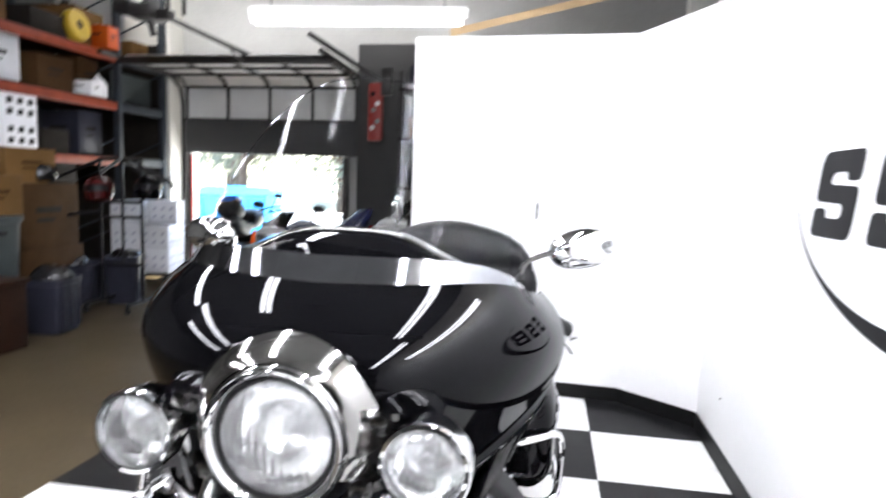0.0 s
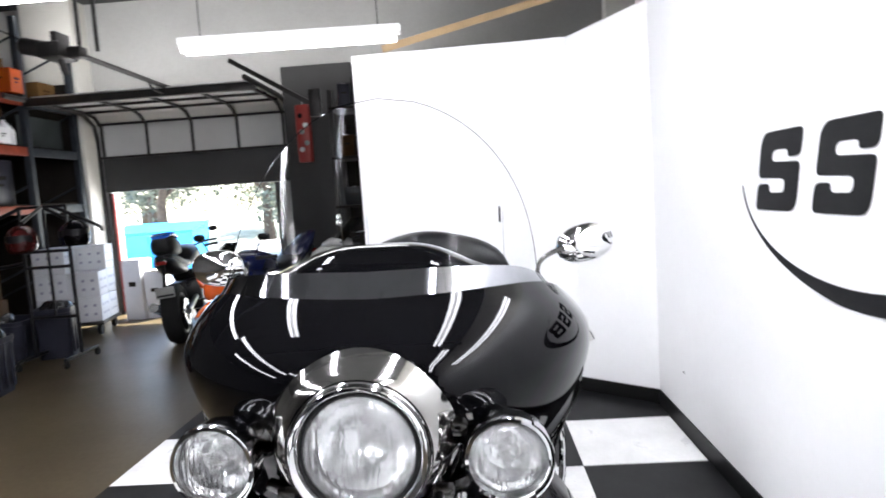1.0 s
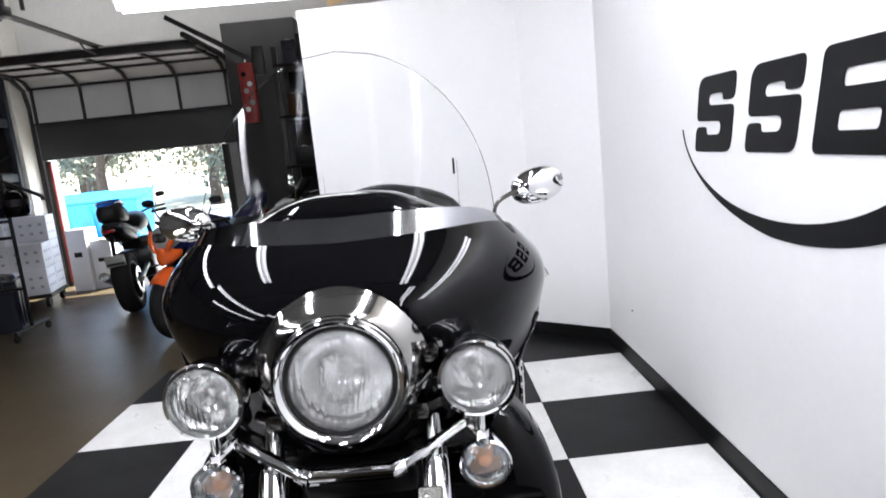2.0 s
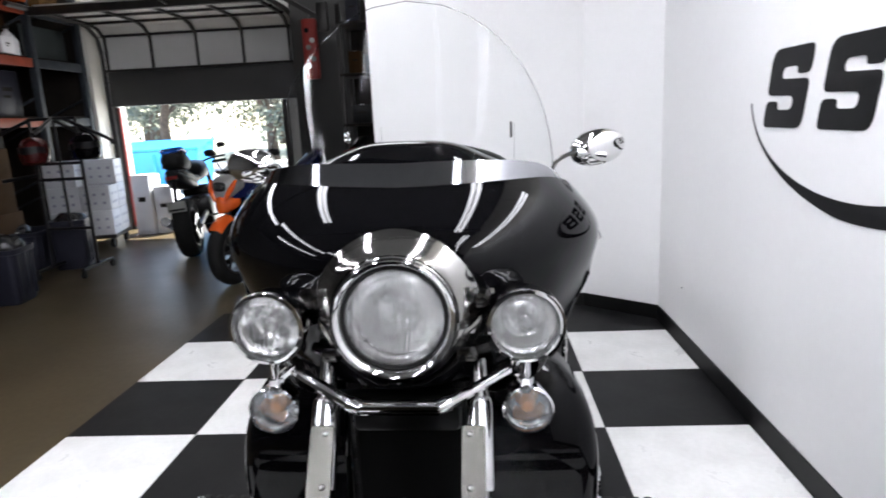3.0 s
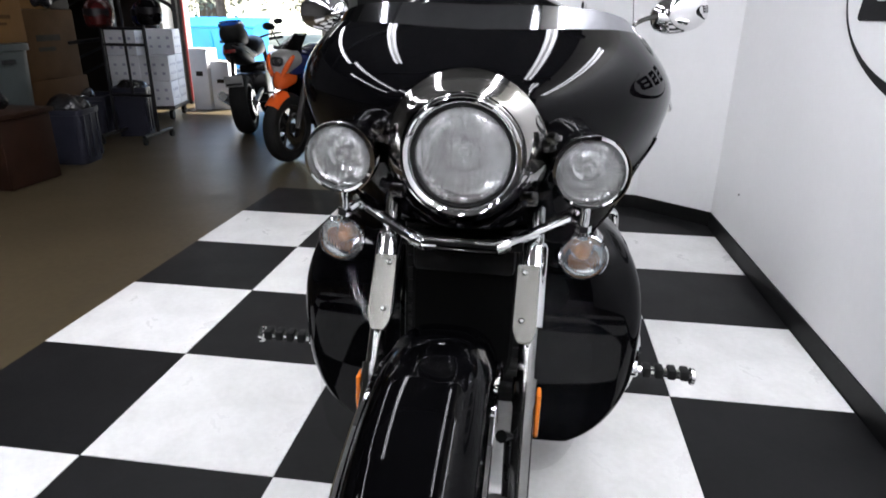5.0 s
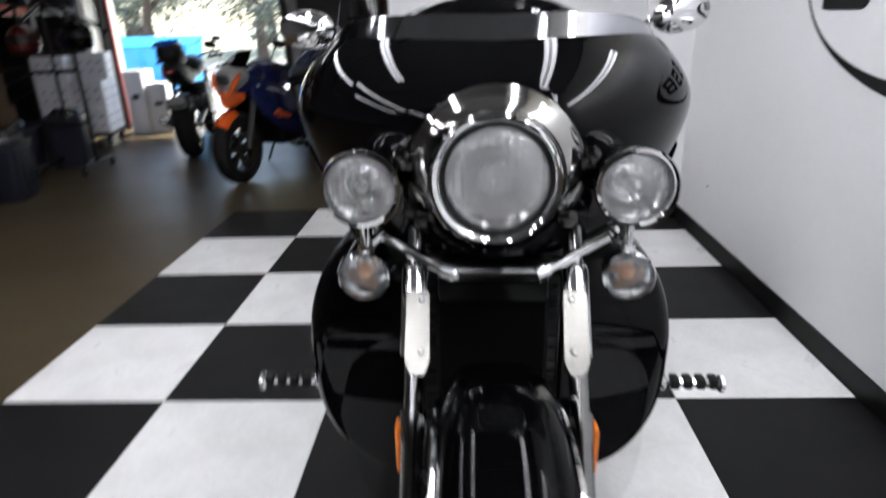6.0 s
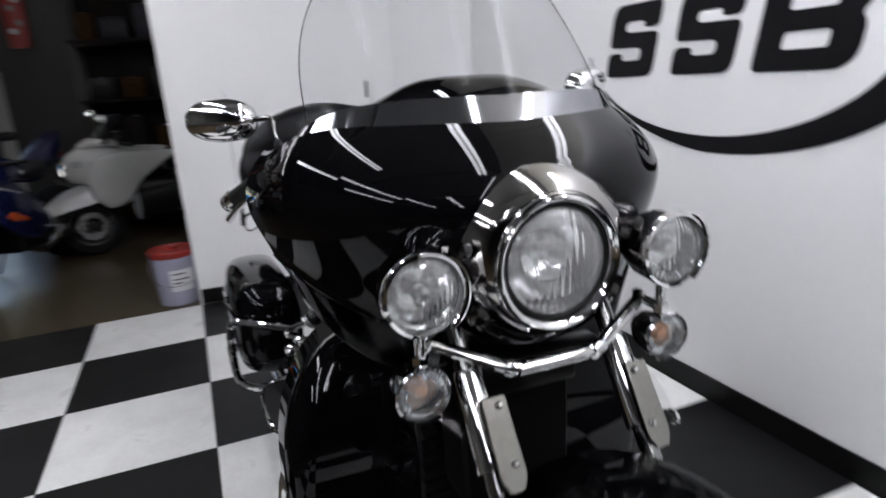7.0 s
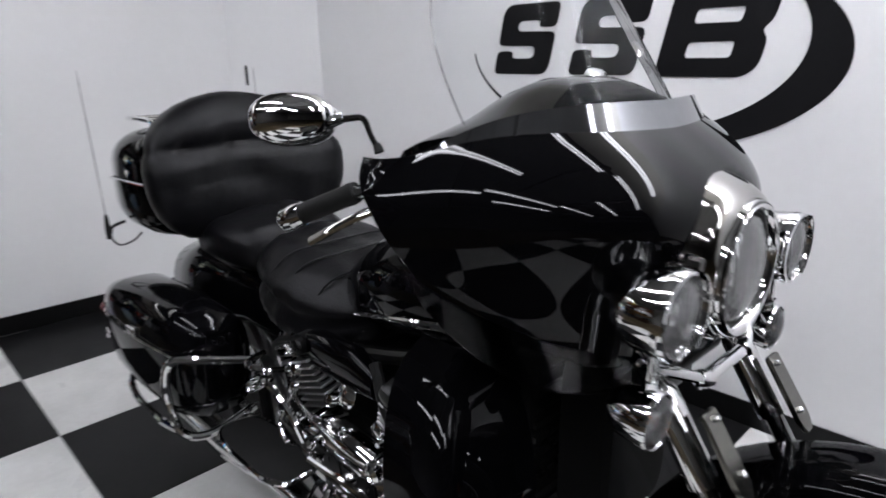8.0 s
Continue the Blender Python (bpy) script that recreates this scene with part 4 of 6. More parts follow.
def cushion(rows, puff, k=28, n=2.8, pinch=0.0):
    """Padded loft along y; pinch draws it in along a seam at half height, with gathers beside it."""
    rings = []
    for y, z, a, b in rows:
        ring = []
        for p in oval(0, y, z, a, b, n, k):
            h = (p.z - z) / max(b, 0.01)
            fold = pinch * math.exp(-(h / 0.16) ** 2)
            gather = pinch * 0.35 * math.sin(p.x * 85 + y * 95) * math.exp(-((abs(h) - 0.25) / 0.3) ** 2)
            crease = 0.006 * noise.noise(p * 16) + 0.004 * noise.noise(p * 38)
            ring.append(Vector((p.x * (1 - fold + gather) + crease * (1 if p.x > 0 else -1), p.y, p.z + crease * h + puff * math.sin(p.x * 46 + y * 7) * (1 if p.z > z else 0))))
        rings.append(ring)
    return loft(rings)


seat = part("seat", cushion([(-0.20, 0.745, 0.06, 0.03), (-0.175, 0.74, 0.11, 0.06), (-0.12, 0.73, 0.16, 0.09), (-0.08, 0.725, 0.185, 0.10), (-0.04, 0.725, 0.205, 0.11), (0.0, 0.728, 0.216, 0.118), (0.04, 0.735, 0.222, 0.125), (0.07, 0.74, 0.224, 0.122), (0.10, 0.743, 0.222, 0.126), (0.125, 0.748, 0.218, 0.130), (0.15, 0.755, 0.212, 0.132), (0.175, 0.760, 0.205, 0.132), (0.20, 0.763, 0.195, 0.128), (0.23, 0.764, 0.18, 0.118), (0.26, 0.765, 0.16, 0.10), (0.29, 0.77, 0.12, 0.06)], 0.004, 64, 2.5, 0.10), M_LEATHER, bike, "black leather rider seat with stitched folds", 70)
for y, z, w in ((0.03, 0.855, 0.20), (0.10, 0.867, 0.20), (-0.06, 0.834, 0.18)):
    part("seam", tube([(-w, y + 0.02, z - 0.055), (-w * 0.7, y, z - 0.008), (0, y - 0.015, z + 0.002), (w * 0.7, y, z - 0.008), (w, y + 0.02, z - 0.055)], 0.003, 6, 5), M_LEATHER, seat)
part("passenger_seat", cushion([(0.30, 0.80, 0.15, 0.06), (0.34, 0.81, 0.185, 0.075), (0.44, 0.815, 0.20, 0.08), (0.54, 0.82, 0.20, 0.08), (0.60, 0.83, 0.18, 0.07)], 0.003), M_LEATHER, bike, "black leather passenger seat", 70)


def back_ring(z, a, b):
    """One level of the wrap-round backrest, its front side puckered under the bolsters."""
    cy = 0.585 + (z - 0.8) * 0.16
    pucker = math.exp(-((z - 1.085) / 0.05) ** 2) + 0.5 * math.exp(-((z - 0.96) / 0.06) ** 2)
    out = []
    for p in oval(0, cy, z, a, b, 2.5, 56, "xy"):
        front = max(0.0, (cy - p.y) / b)
        ripple = 0.0045 * pucker * math.sin(p.x * 62 + 1.3 * math.sin(p.x * 23)) + 0.003 * math.sin(p.x * 19 + z * 27)
        ripple += 0.016 * noise.noise(p * 11) + 0.008 * noise.noise(p * 30)
        out.append(Vector((p.x, p.y - 0.07 * abs(p.x / 0.32) ** 2.4 + front * ripple, p.z + 0.004 * math.cos(p.x * 17 + 0.6))))
    return out


BACK_ROWS = [(0.815, 0.17, 0.04), (0.83, 0.225, 0.07), (0.86, 0.27, 0.092), (0.90, 0.302, 0.104), (0.94, 0.318, 0.106), (0.968, 0.323, 0.106), (0.982, 0.324, 0.106), (0.996, 0.325, 0.106), (1.03, 0.326, 0.106), (1.06, 0.318, 0.102), (1.078, 0.308, 0.086),
             (1.09, 0.305, 0.080), (1.102, 0.302, 0.090), (1.13, 0.288, 0.102), (1.16, 0.262, 0.100), (1.185, 0.226, 0.088), (1.205, 0.182, 0.070), (1.22, 0.128, 0.046), (1.229, 0.07, 0.024), (1.232, 0.03, 0.01)]
backrest = part("backrest", loft([back_ring(*row) for row in BACK_ROWS]), M_LEATHER, bike, "wide black leather passenger backrest with stitched bolsters", 70)
trunk = part("trunk", loft([oval(0, y, z, a, b, 4.0, 32) for y, z, a, b in ((0.68, 0.95, 0.20, 0.13), (0.70, 0.95, 0.25, 0.165), (0.80, 0.95, 0.275, 0.18), (0.95, 0.945, 0.275, 0.178), (1.06, 0.935, 0.255, 0.165), (1.12, 0.925, 0.22, 0.14), (1.14, 0.92, 0.18, 0.10))]), M_PAINT, bike, "glossy black top trunk", 60)
part("trunk_seam", tube([(-0.278, 0.70, 0.97), (-0.281, 0.95, 0.96), (-0.262, 1.06, 0.95), (-0.2, 1.135, 0.94), (0, 1.15, 0.94), (0.2, 1.135, 0.94), (0.262, 1.06, 0.95), (0.281, 0.95, 0.96), (0.278, 0.70, 0.97)], 0.005, 6, 4), M_CHROME, trunk)
part("trunk_lamp", loft([oval(0, y, 0.9, 0.15, b, 4, 24) for y, b in ((1.13, 0.045), (1.155, 0.04), (1.16, 0.03))]), M_RED_LENS, trunk, "red trunk lamp")
part("trunk_rack", joined(*[tube([(s * 0.2, 0.78, 1.12), (s * 0.2, 0.8, 1.15), (s * 0.19, 1.02, 1.145), (s * 0.1, 1.12, 1.13), (0, 1.13, 1.13)], 0.008, 8, 4) for s in SIDES], *[tube([(-0.19, y, 1.15), (0.19, y, 1.15)], 0.006, 8) for y in (0.85, 0.95)]), M_CHROME, trunk, "chrome luggage rack")
for s in SIDES:
    ant = part("antenna", joined(tube([(s * 0.25, 1.02, 0.80), (s * 0.29, 1.03, 0.785), (s * 0.305, 1.02, 0.76)], 0.006, 6, 3), lathe([(0.009, 0), (0.010, 0.03), (0.007, 0.07), (0.004, 0.085)], towards((s * 0.305, 1.03, 0.745), (s * 0.305, 1.05, 1.3)), 12)), M_RUBBER, bike, "thin whip antenna on a black base")
    part("whip", tube([(s * 0.305, 1.033, 0.83), (s * 0.31, 1.07, 1.30)], 0.0012, 5), M_STEEL, ant)
    if s > 0:
        part("antenna_tip", lathe([(0.0045, 0), (0.0055, 0.01), (0.0055, 0.065), (0.003, 0.075)], towards((0.297, 1.10, 1.235), (0.297, 1.10, 2)), 10), M_RUBBER, ant)
    part("coil_wire", tube([(s * 0.305, 1.02, 0.75), (s * 0.29, 0.98, 0.73), (s * 0.26, 0.93, 0.75), (s * 0.24, 0.90, 0.78)], 0.003, 6, 4), M_RUBBER, ant)

# saddlebags, guards, tail
for s in SIDES:
    bag = part("saddlebag", loft([oval(s * x, y, z, a, b, 3.4, 28) for y, x, z, a, b in ((0.23, 0.30, 0.545, 0.05, 0.09), (0.25, 0.305, 0.545, 0.09, 0.135), (0.34, 0.315, 0.54, 0.105, 0.16), (0.55, 0.32, 0.535, 0.108, 0.165), (0.74, 0.318, 0.53, 0.105, 0.155), (0.85, 0.31, 0.52, 0.095, 0.135), (0.91, 0.30, 0.515, 0.075, 0.10), (0.93, 0.295, 0.51, 0.04, 0.06))]), M_PAINT, bike, "glossy black hard saddlebag", 60)
    part("lid_seam", tube([(s * 0.415, 0.26, 0.60), (s * 0.431, 0.5, 0.59), (s * 0.42, 0.78, 0.58), (s * 0.36, 0.91, 0.565)], 0.004, 6, 4), M_CHROME, bag)
    part("latch", block(s * 0.43, 0.52, 0.60, 0.012, 0.06, 0.03, 0.004), M_CHROME, bag)
    part("bag_lamp", loft([oval(s * 0.345, y, 0.545, 0.05, b, 4, 20) for y, b in ((0.88, 0.028), (0.925, 0.024), (0.93, 0.016))]), M_RED_LENS, bag)
    part("rear_rail", tube([(s * 0.40, 0.86, 0.47), (s * 0.37, 0.95, 0.46), (s * 0.30, 0.975, 0.43), (s * 0.25, 0.95, 0.40)], 0.009, 8, 5), M_CHROME, bag)
    part("bag_guard", tube([(s * 0.24, 0.20, 0.42), (s * 0.36, 0.21, 0.385), (s * 0.425, 0.24, 0.40), (s * 0.44, 0.27, 0.48), (s * 0.438, 0.27, 0.56), (s * 0.42, 0.25, 0.60), (s * 0.36, 0.20, 0.60), (s * 0.25, 0.15, 0.58)], 0.0115, 10, 6), M_CHROME, bike, "chrome saddlebag guard")
    part("bag_guard", tube([(s * 0.425, 0.24, 0.40), (s * 0.43, 0.40, 0.375), (s * 0.42, 0.62, 0.37), (s * 0.36, 0.80, 0.37)], 0.010, 10, 6), M_CHROME, bike, "chrome saddlebag guard")
part("rear_fender", loft([oval(0, y, z, a, b, 3, 24) for y, z, a, b in ((0.20, 0.62, 0.12, 0.10), (0.40, 0.66, 0.16, 0.12), (0.70, 0.62, 0.17, 0.15), (0.92, 0.55, 0.15, 0.16), (1.02, 0.48, 0.10, 0.12))]), M_PAINT, bike)
wheel_parts(bike, 0.54, 0.325, 0.16, M_ALLOY)

# engine, exhaust, boards
engine = part("engine", joined(block(0, -0.20, 0.36, 0.36, 0.56, 0.26, 0.05), block(0, -0.16, 0.56, 0.26, 0.5, 0.2, 0.03)), M_ENGINE, bike, "black vee engine with chrome covers")
for s in SIDES:
    for y, tilt in ((-0.36, 24), (-0.04, -24)):
        m = pose(s * 0.10, y, 0.52, tilt, s * 14, 0)
        part("cylinder", block(0, 0, 0.06, 0.15, 0.13, 0.14, 0.01, m), M_ENGINE, engine)
        for i in range(8):
            part("fin", block(0, 0, 0.018 * i, 0.19, 0.17, 0.007, 0.002, m), M_ALLOY, engine)
        part("cylinder_head", block(0, 0, 0.165, 0.20, 0.18, 0.05, 0.018, m), M_ENGINE, engine)
        part("head_trim", block(s * 0.092, 0, 0.165, 0.02, 0.10, 0.03, 0.006, m), M_CHROME, engine)
    part("side_cover", lathe([(0.10, 0), (0.105, 0.015), (0.095, 0.035), (0.06, 0.045), (0.03, 0.042), (0.001, 0.044)], towards((s * 0.18, -0.08, 0.36), (s, -0.08, 0.36)), 32), M_CHROME, engine, "polished round engine cover")
    part("side_cover", lathe([(0.08, 0), (0.084, 0.012), (0.07, 0.03), (0.001, 0.036)], towards((s * 0.18, -0.31, 0.37), (s, -0.31, 0.37)), 32), M_CHROME, engine)
    part("outer_cover", loft([oval(x, -0.17, 0.40, a, b, 2.6, 28, "yz") for x, a, b in ((s * 0.18, 0.20, 0.10), (s * 0.225, 0.195, 0.095), (s * 0.24, 0.17, 0.075), (s * 0.243, 0.10, 0.03))]), M_CHROME, engine, "polished oval engine cover", 50)
    for y in (-0.30, -0.17, -0.04):
        part("cover_slot", loft([oval(x, y, 0.40, 0.035, 0.05, 3, 16, "yz") for x in (s * 0.2425, s * 0.2455)]), M_ENGINE, engine)
    for y, z in ((-0.44, 0.52), (-0.30, 0.55), (-0.12, 0.55), (0.05, 0.52), (0.12, 0.42)):
        part("chrome_cap", lathe([(0.020, 0), (0.022, 0.012), (0.016, 0.022), (0.001, 0.026)], towards((s * 0.19, y, z), (s, y, z + 0.2)), 14), M_CHROME, engine)
    part("hose", tube([(s * 0.16, -0.52, 0.66), (s * 0.215, -0.45, 0.60), (s * 0.22, -0.36, 0.62), (s * 0.19, -0.28, 0.70)], 0.014, 8, 5), M_RUBBER, engine)
    part("coolant_pipe", tube([(s * 0.15, -0.58, 0.42), (s * 0.225, -0.52, 0.46), (s * 0.235, -0.42, 0.56), (s * 0.20, -0.33, 0.60)], 0.013, 10, 5), M_CHROME, engine)
    part("under_seat_ring", lathe([(0.04, 0), (0.043, 0.01), (0.043, 0.035), (0.036, 0.04), (0.001, 0.04)], towards((s * 0.16, 0.08, 0.62), (s, 0.08, 0.60)), 24), M_CHROME, engine, "chrome cap under the seat")
    part("air_duct", loft([oval(s * 0.19, y, z, 0.03, b, 3, 18) for y, z, b in ((-0.30, 0.655, 0.03), (-0.22, 0.665, 0.05), (-0.08, 0.665, 0.05), (0.02, 0.66, 0.03))]), M_PAINT, engine, "black side duct under the tank")
    part("frame_rail", joined(tube([(s * 0.13, -0.62, 0.78), (s * 0.17, -0.60, 0.45), (s * 0.18, -0.50, 0.20), (s * 0.18, 0.15, 0.18), (s * 0.16, 0.32, 0.45)], 0.018, 10, 5), tube([(s * 0.08, -0.72, 0.86), (s * 0.15, -0.40, 0.74), (s * 0.16, 0.10, 0.62)], 0.018, 10, 5)), M_ENGINE, bike)
    part("exhaust", tube([(s * 0.13, -0.46, 0.50), (s * 0.20, -0.54, 0.40), (s * 0.235, -0.48, 0.27), (s * 0.245, -0.30, 0.235), (s * 0.25, 0.10, 0.235), (s * 0.26, 0.35, 0.235), (s * 0.27, 1.05, 0.26)], [0.022, 0.022, 0.022, 0.022, 0.024, 0.042, 0.042], 16, 6), M_CHROME, bike, "chrome exhaust pipe")
    for y in (-0.28, -0.05):
        part("exhaust_clamp", lathe([(0.03, 0), (0.031, 0.01), (0.03, 0.02)], towards((s * 0.248, y, 0.235), (s * 0.248, y + 1, 0.235)), 14), M_STEEL, bike)
    board = part("footboard", joined(loft([oval(s * 0.31, 0.02, z, 0.065, 0.16, 3.4, 24, "xy") for z in (0.395, 0.41)])), M_RUBBER, bike, "black rubber footboard with a chrome rim")
    part("board_rim", tube(oval(s * 0.31, 0.02, 0.404, 0.067, 0.163, 3.4, 32, "xy"), 0.007, 8, closed=True), M_CHROME, board)
    rider_board = part("footboard", joined(loft([oval(s * 0.31, -0.34, z, 0.06, 0.15, 3.4, 24, "xy") for z in (0.315, 0.33)])), M_RUBBER, bike, "black rubber footboard with a chrome rim")
    part("board_rim", tube(oval(s * 0.31, -0.34, 0.324, 0.062, 0.153, 3.4, 32, "xy"), 0.007, 8, closed=True), M_CHROME, rider_board)
    part("shift_rod", joined(tube([(s * 0.27, -0.50, 0.40), (s * 0.272, -0.15, 0.42), (s * 0.26, 0.02, 0.46)], 0.007, 8), tube([(s * 0.285, -0.52, 0.44), (s * 0.29, -0.36, 0.46), (s * 0.285, -0.14, 0.44)], 0.008, 8, 4), lathe([(0.012, 0), (0.014, 0.03), (0.012, 0.06)], towards((s * 0.25, -0.50, 0.43), (s, -0.50, 0.43)), 12)), M_CHROME, bike)
    part("lever_arm", joined(tube([(s * 0.265, -0.10, 0.45), (s * 0.275, -0.05, 0.52), (s * 0.262, 0.10, 0.56)], 0.010, 8, 4), lathe([(0.018, 0), (0.02, 0.015), (0.012, 0.022)], towards((s * 0.25, -0.10, 0.45), (s, -0.10, 0.45)), 14), lathe([(0.016, 0), (0.018, 0.015), (0.010, 0.022)], towards((s * 0.24, 0.10, 0.56), (s, 0.10, 0.56)), 14)), M_CHROME, bike)
    for y, z in ((-0.2, 0.47), (-0.16, 0.27), (-0.28, 0.27), (0.03, 0.30), (0.05, 0.44), (-0.4, 0.45), (-0.42, 0.3)):
        part("bolt", lathe([(0.009, 0), (0.010, 0.008), (0.005, 0.013)], towards((s * 0.185, y, z), (s, y, z)), 8), M_CHROME, engine)
erng = random.Random(21)
for s in SIDES:
    for i in range(13):
        y, z = erng.uniform(-0.46, 0.12), erng.uniform(0.27, 0.62)
        x = s * erng.uniform(0.235, 0.285)
        dy, dz = erng.uniform(-0.09, 0.09), erng.uniform(-0.06, 0.06)
        if i % 3:
            part("engine_pipe", tube([(x - s * 0.06, y - dy, z - dz), (x, y - dy * 0.4, z), (x + s * 0.008, y + dy * 0.6, z + dz * 0.5), (x - s * 0.05, y + dy, z + dz)], erng.uniform(0.005, 0.009), 8, 4), M_CHROME, engine)
        else:
            r = erng.uniform(0.014, 0.026)
            part("engine_cap", lathe([(r, -0.05), (r * 1.08, 0.0), (r, 0.01), (r * 0.6, 0.016), (r * 0.5, 0.012), (0.001, 0.013)], towards((x, y, z), (x + s, y, z + dz * 4)), 14), M_CHROME, engine)
    for y, z, r in ((-0.20, 0.60, 0.03), (0.02, 0.585, 0.026)):
        part("tank_clamp", lathe([(r, 0), (r * 1.1, 0.008), (r * 0.7, 0.018), (0.001, 0.02)], towards((s * 0.205, y, z), (s, y, z + 0.3)), 18), M_CHROME, engine)
    part("brake_hose", tube([(s * 0.20, -0.55, 0.58), (s * 0.25, -0.48, 0.55), (s * 0.262, -0.30, 0.50), (s * 0.25, -0.10, 0.52), (s * 0.2, 0.08, 0.50)], 0.006, 8, 5), M_STEEL, engine)
part("side_stand", tube([(-0.17, -0.25, 0.19), (-0.24, -0.22, 0.10), (-0.30, -0.19, 0.012)], 0.012, 8), M_ENGINE, bike)

# ---- workshop things ----
def small_motorcycle(label, at, body, nose, seat_mat, sporty, extra_tail=False):
    """A parked motorcycle; its front points to its own -y."""
    b = thing("motorcycle", None, None, label, "motorcycle", "parked motorcycles", at=at)
    wheel_parts(b, -0.70, 0.30, 0.12, M_DARK_STEEL, 6)
    wheel_parts(b, 0.70, 0.315, 0.18, M_DARK_STEEL, 6)
    for s in SIDES:
        part("fork_leg", tube([(s * 0.10, -0.70, 0.30), (s * 0.10, -0.48, 0.86)], 0.026, 10), M_DARK_STEEL, b)
        part("swing_arm", tube([(s * 0.11, 0.12, 0.40), (s * 0.12, 0.70, 0.315)], 0.028, 8, squash=1.4), M_ALLOY, b)
        part("grip", tube([(s * 0.20, -0.40, 0.93), (s * 0.37, -0.33, 0.94)], 0.017, 8), M_RUBBER, b)
        part("mirror", joined(tube([(s * 0.22, -0.44, 0.95), (s * 0.30, -0.46, 1.10)], 0.006, 6), loft([oval(s * 0.33, y, 1.12, a, a * 0.6, 2.4, 16) for y, a in ((-0.48, 0.02), (-0.47, 0.05), (-0.44, 0.055))])), M_PLASTIC, b)
        part("foot_peg", tube([(s * 0.14, 0.20, 0.36), (s * 0.26, 0.20, 0.36)], 0.012, 8), M_STEEL, b)
    part("engine", joined(block(0, -0.05, 0.42, 0.36, 0.44, 0.34, 0.05), block(0, -0.2, 0.60, 0.30, 0.24, 0.18, 0.03)), M_ENGINE, b)
    part("fuel_tank", loft([oval(0, y, z, a, c, 2.6, 22) for y, z, a, c in ((-0.42, 0.82, 0.08, 0.05), (-0.36, 0.85, 0.14, 0.10), (-0.20, 0.87, 0.17, 0.12), (0.0, 0.84, 0.15, 0.10), (0.12, 0.80, 0.10, 0.05))]), body, b, "", 60)
    part("seat", loft([oval(0, y, z, a, c, 2.8, 20) for y, z, a, c in ((0.08, 0.79, 0.09, 0.03), (0.16, 0.79, 0.13, 0.045), (0.36, 0.80, 0.14, 0.05), (0.50, 0.85, 0.12, 0.05), (0.72, 0.90, 0.11, 0.045), (0.84, 0.92, 0.07, 0.03))]), seat_mat, b, "", 60)
    up = 0.12 if sporty else 0.0
    part("tail", loft([oval(0, y, z + up * k, a, c, 2.8, 20) for y, z, a, c, k in ((0.30, 0.74, 0.12, 0.05, 0.2), (0.55, 0.79, 0.13, 0.07, 0.6), (0.80, 0.86, 0.10, 0.06, 1.1), (0.92, 0.90, 0.05, 0.025, 1.3))]), body, b, "", 60)
    part("exhaust", tube([(0.14, -0.25, 0.32), (0.16, 0.0, 0.22), (0.18, 0.3, 0.28), (0.2, 0.75, 0.42)], [0.025, 0.025, 0.03, 0.055, 0.05], 12, 4), M_STEEL, b)
    part("front_fender", loft([[Vector((0.07 * math.sin(w * 1.3), -0.70 + (0.325 - 0.05 * abs(w) ** 3) * math.cos(radians(a)), 0.30 + (0.325 - 0.05 * abs(w) ** 3) * math.sin(radians(a)))) for w in (-1, -0.6, -0.2, 0.2, 0.6, 1)] for a in range(98, 146, 8)], False, False), nose, b, "", 60)
    if sporty:
        part("front_cowl", loft([oval(0, y, z, a, c, 2.6, 24) for y, z, a, c in ((-0.76, 0.78, 0.04, 0.03), (-0.72, 0.80, 0.09, 0.07), (-0.64, 0.82, 0.13, 0.11), (-0.54, 0.84, 0.16, 0.13), (-0.44, 0.85, 0.15, 0.10))]), body, b, "", 60)
        part("nose_panel", loft([oval(0, y, z, a, c, 2.2, 22) for y, z, a, c in ((-0.80, 0.80, 0.03, 0.05), (-0.785, 0.825, 0.08, 0.085), (-0.74, 0.85, 0.12, 0.095), (-0.64, 0.88, 0.14, 0.085))]), M_PLATE, b, "pale grey nose panel", 60)
        part("chin_blade", loft([oval(0, y, z, a, c, 2.2, 18) for y, z, a, c in ((-0.815, 0.70, 0.02, 0.05), (-0.80, 0.705, 0.05, 0.075), (-0.74, 0.715, 0.085, 0.08), (-0.66, 0.73, 0.10, 0.07))]), nose, b, "orange chin under the nose", 60)
        part("air_intake", loft([oval(0, y, 0.86, a, c, 3.0, 20) for y, a, c in ((-0.805, 0.055, 0.035), (-0.80, 0.06, 0.04), (-0.74, 0.06, 0.04))]), M_PLASTIC, b, "dark lamp slot in the nose")
        for s in SIDES:
            part("headlight", loft([oval(s * 0.03, y, 0.862, a, c, 2.4, 18) for y, a, c in ((-0.812, 0.014, 0.012), (-0.808, 0.02, 0.02), (-0.79, 0.022, 0.022))]), M_LENS_SMALL, b)
            part("nose_blade", tube([(s * 0.045, -0.80, 0.74), (s * 0.09, -0.785, 0.82), (s * 0.125, -0.73, 0.91)], [0.016, 0.022, 0.024, 0.012], 10, 4), nose, b, "orange blade beside the nose")
            part("side_fairing", loft([oval(s * x, y, z, 0.03, c, 2.6, 20) for y, x, z, c in ((-0.62, 0.13, 0.74, 0.05), (-0.52, 0.165, 0.70, 0.15), (-0.30, 0.19, 0.60, 0.22), (0.0, 0.18, 0.48, 0.17), (0.18, 0.16, 0.42, 0.08))]), body, b, "", 60)
            part("side_stripe", tube([(s * 0.165, -0.58, 0.80), (s * 0.20, -0.42, 0.76), (s * 0.215, -0.22, 0.70)], [0.006, 0.010, 0.005], 8, 4), M_WHITE, b, "pale stripe")
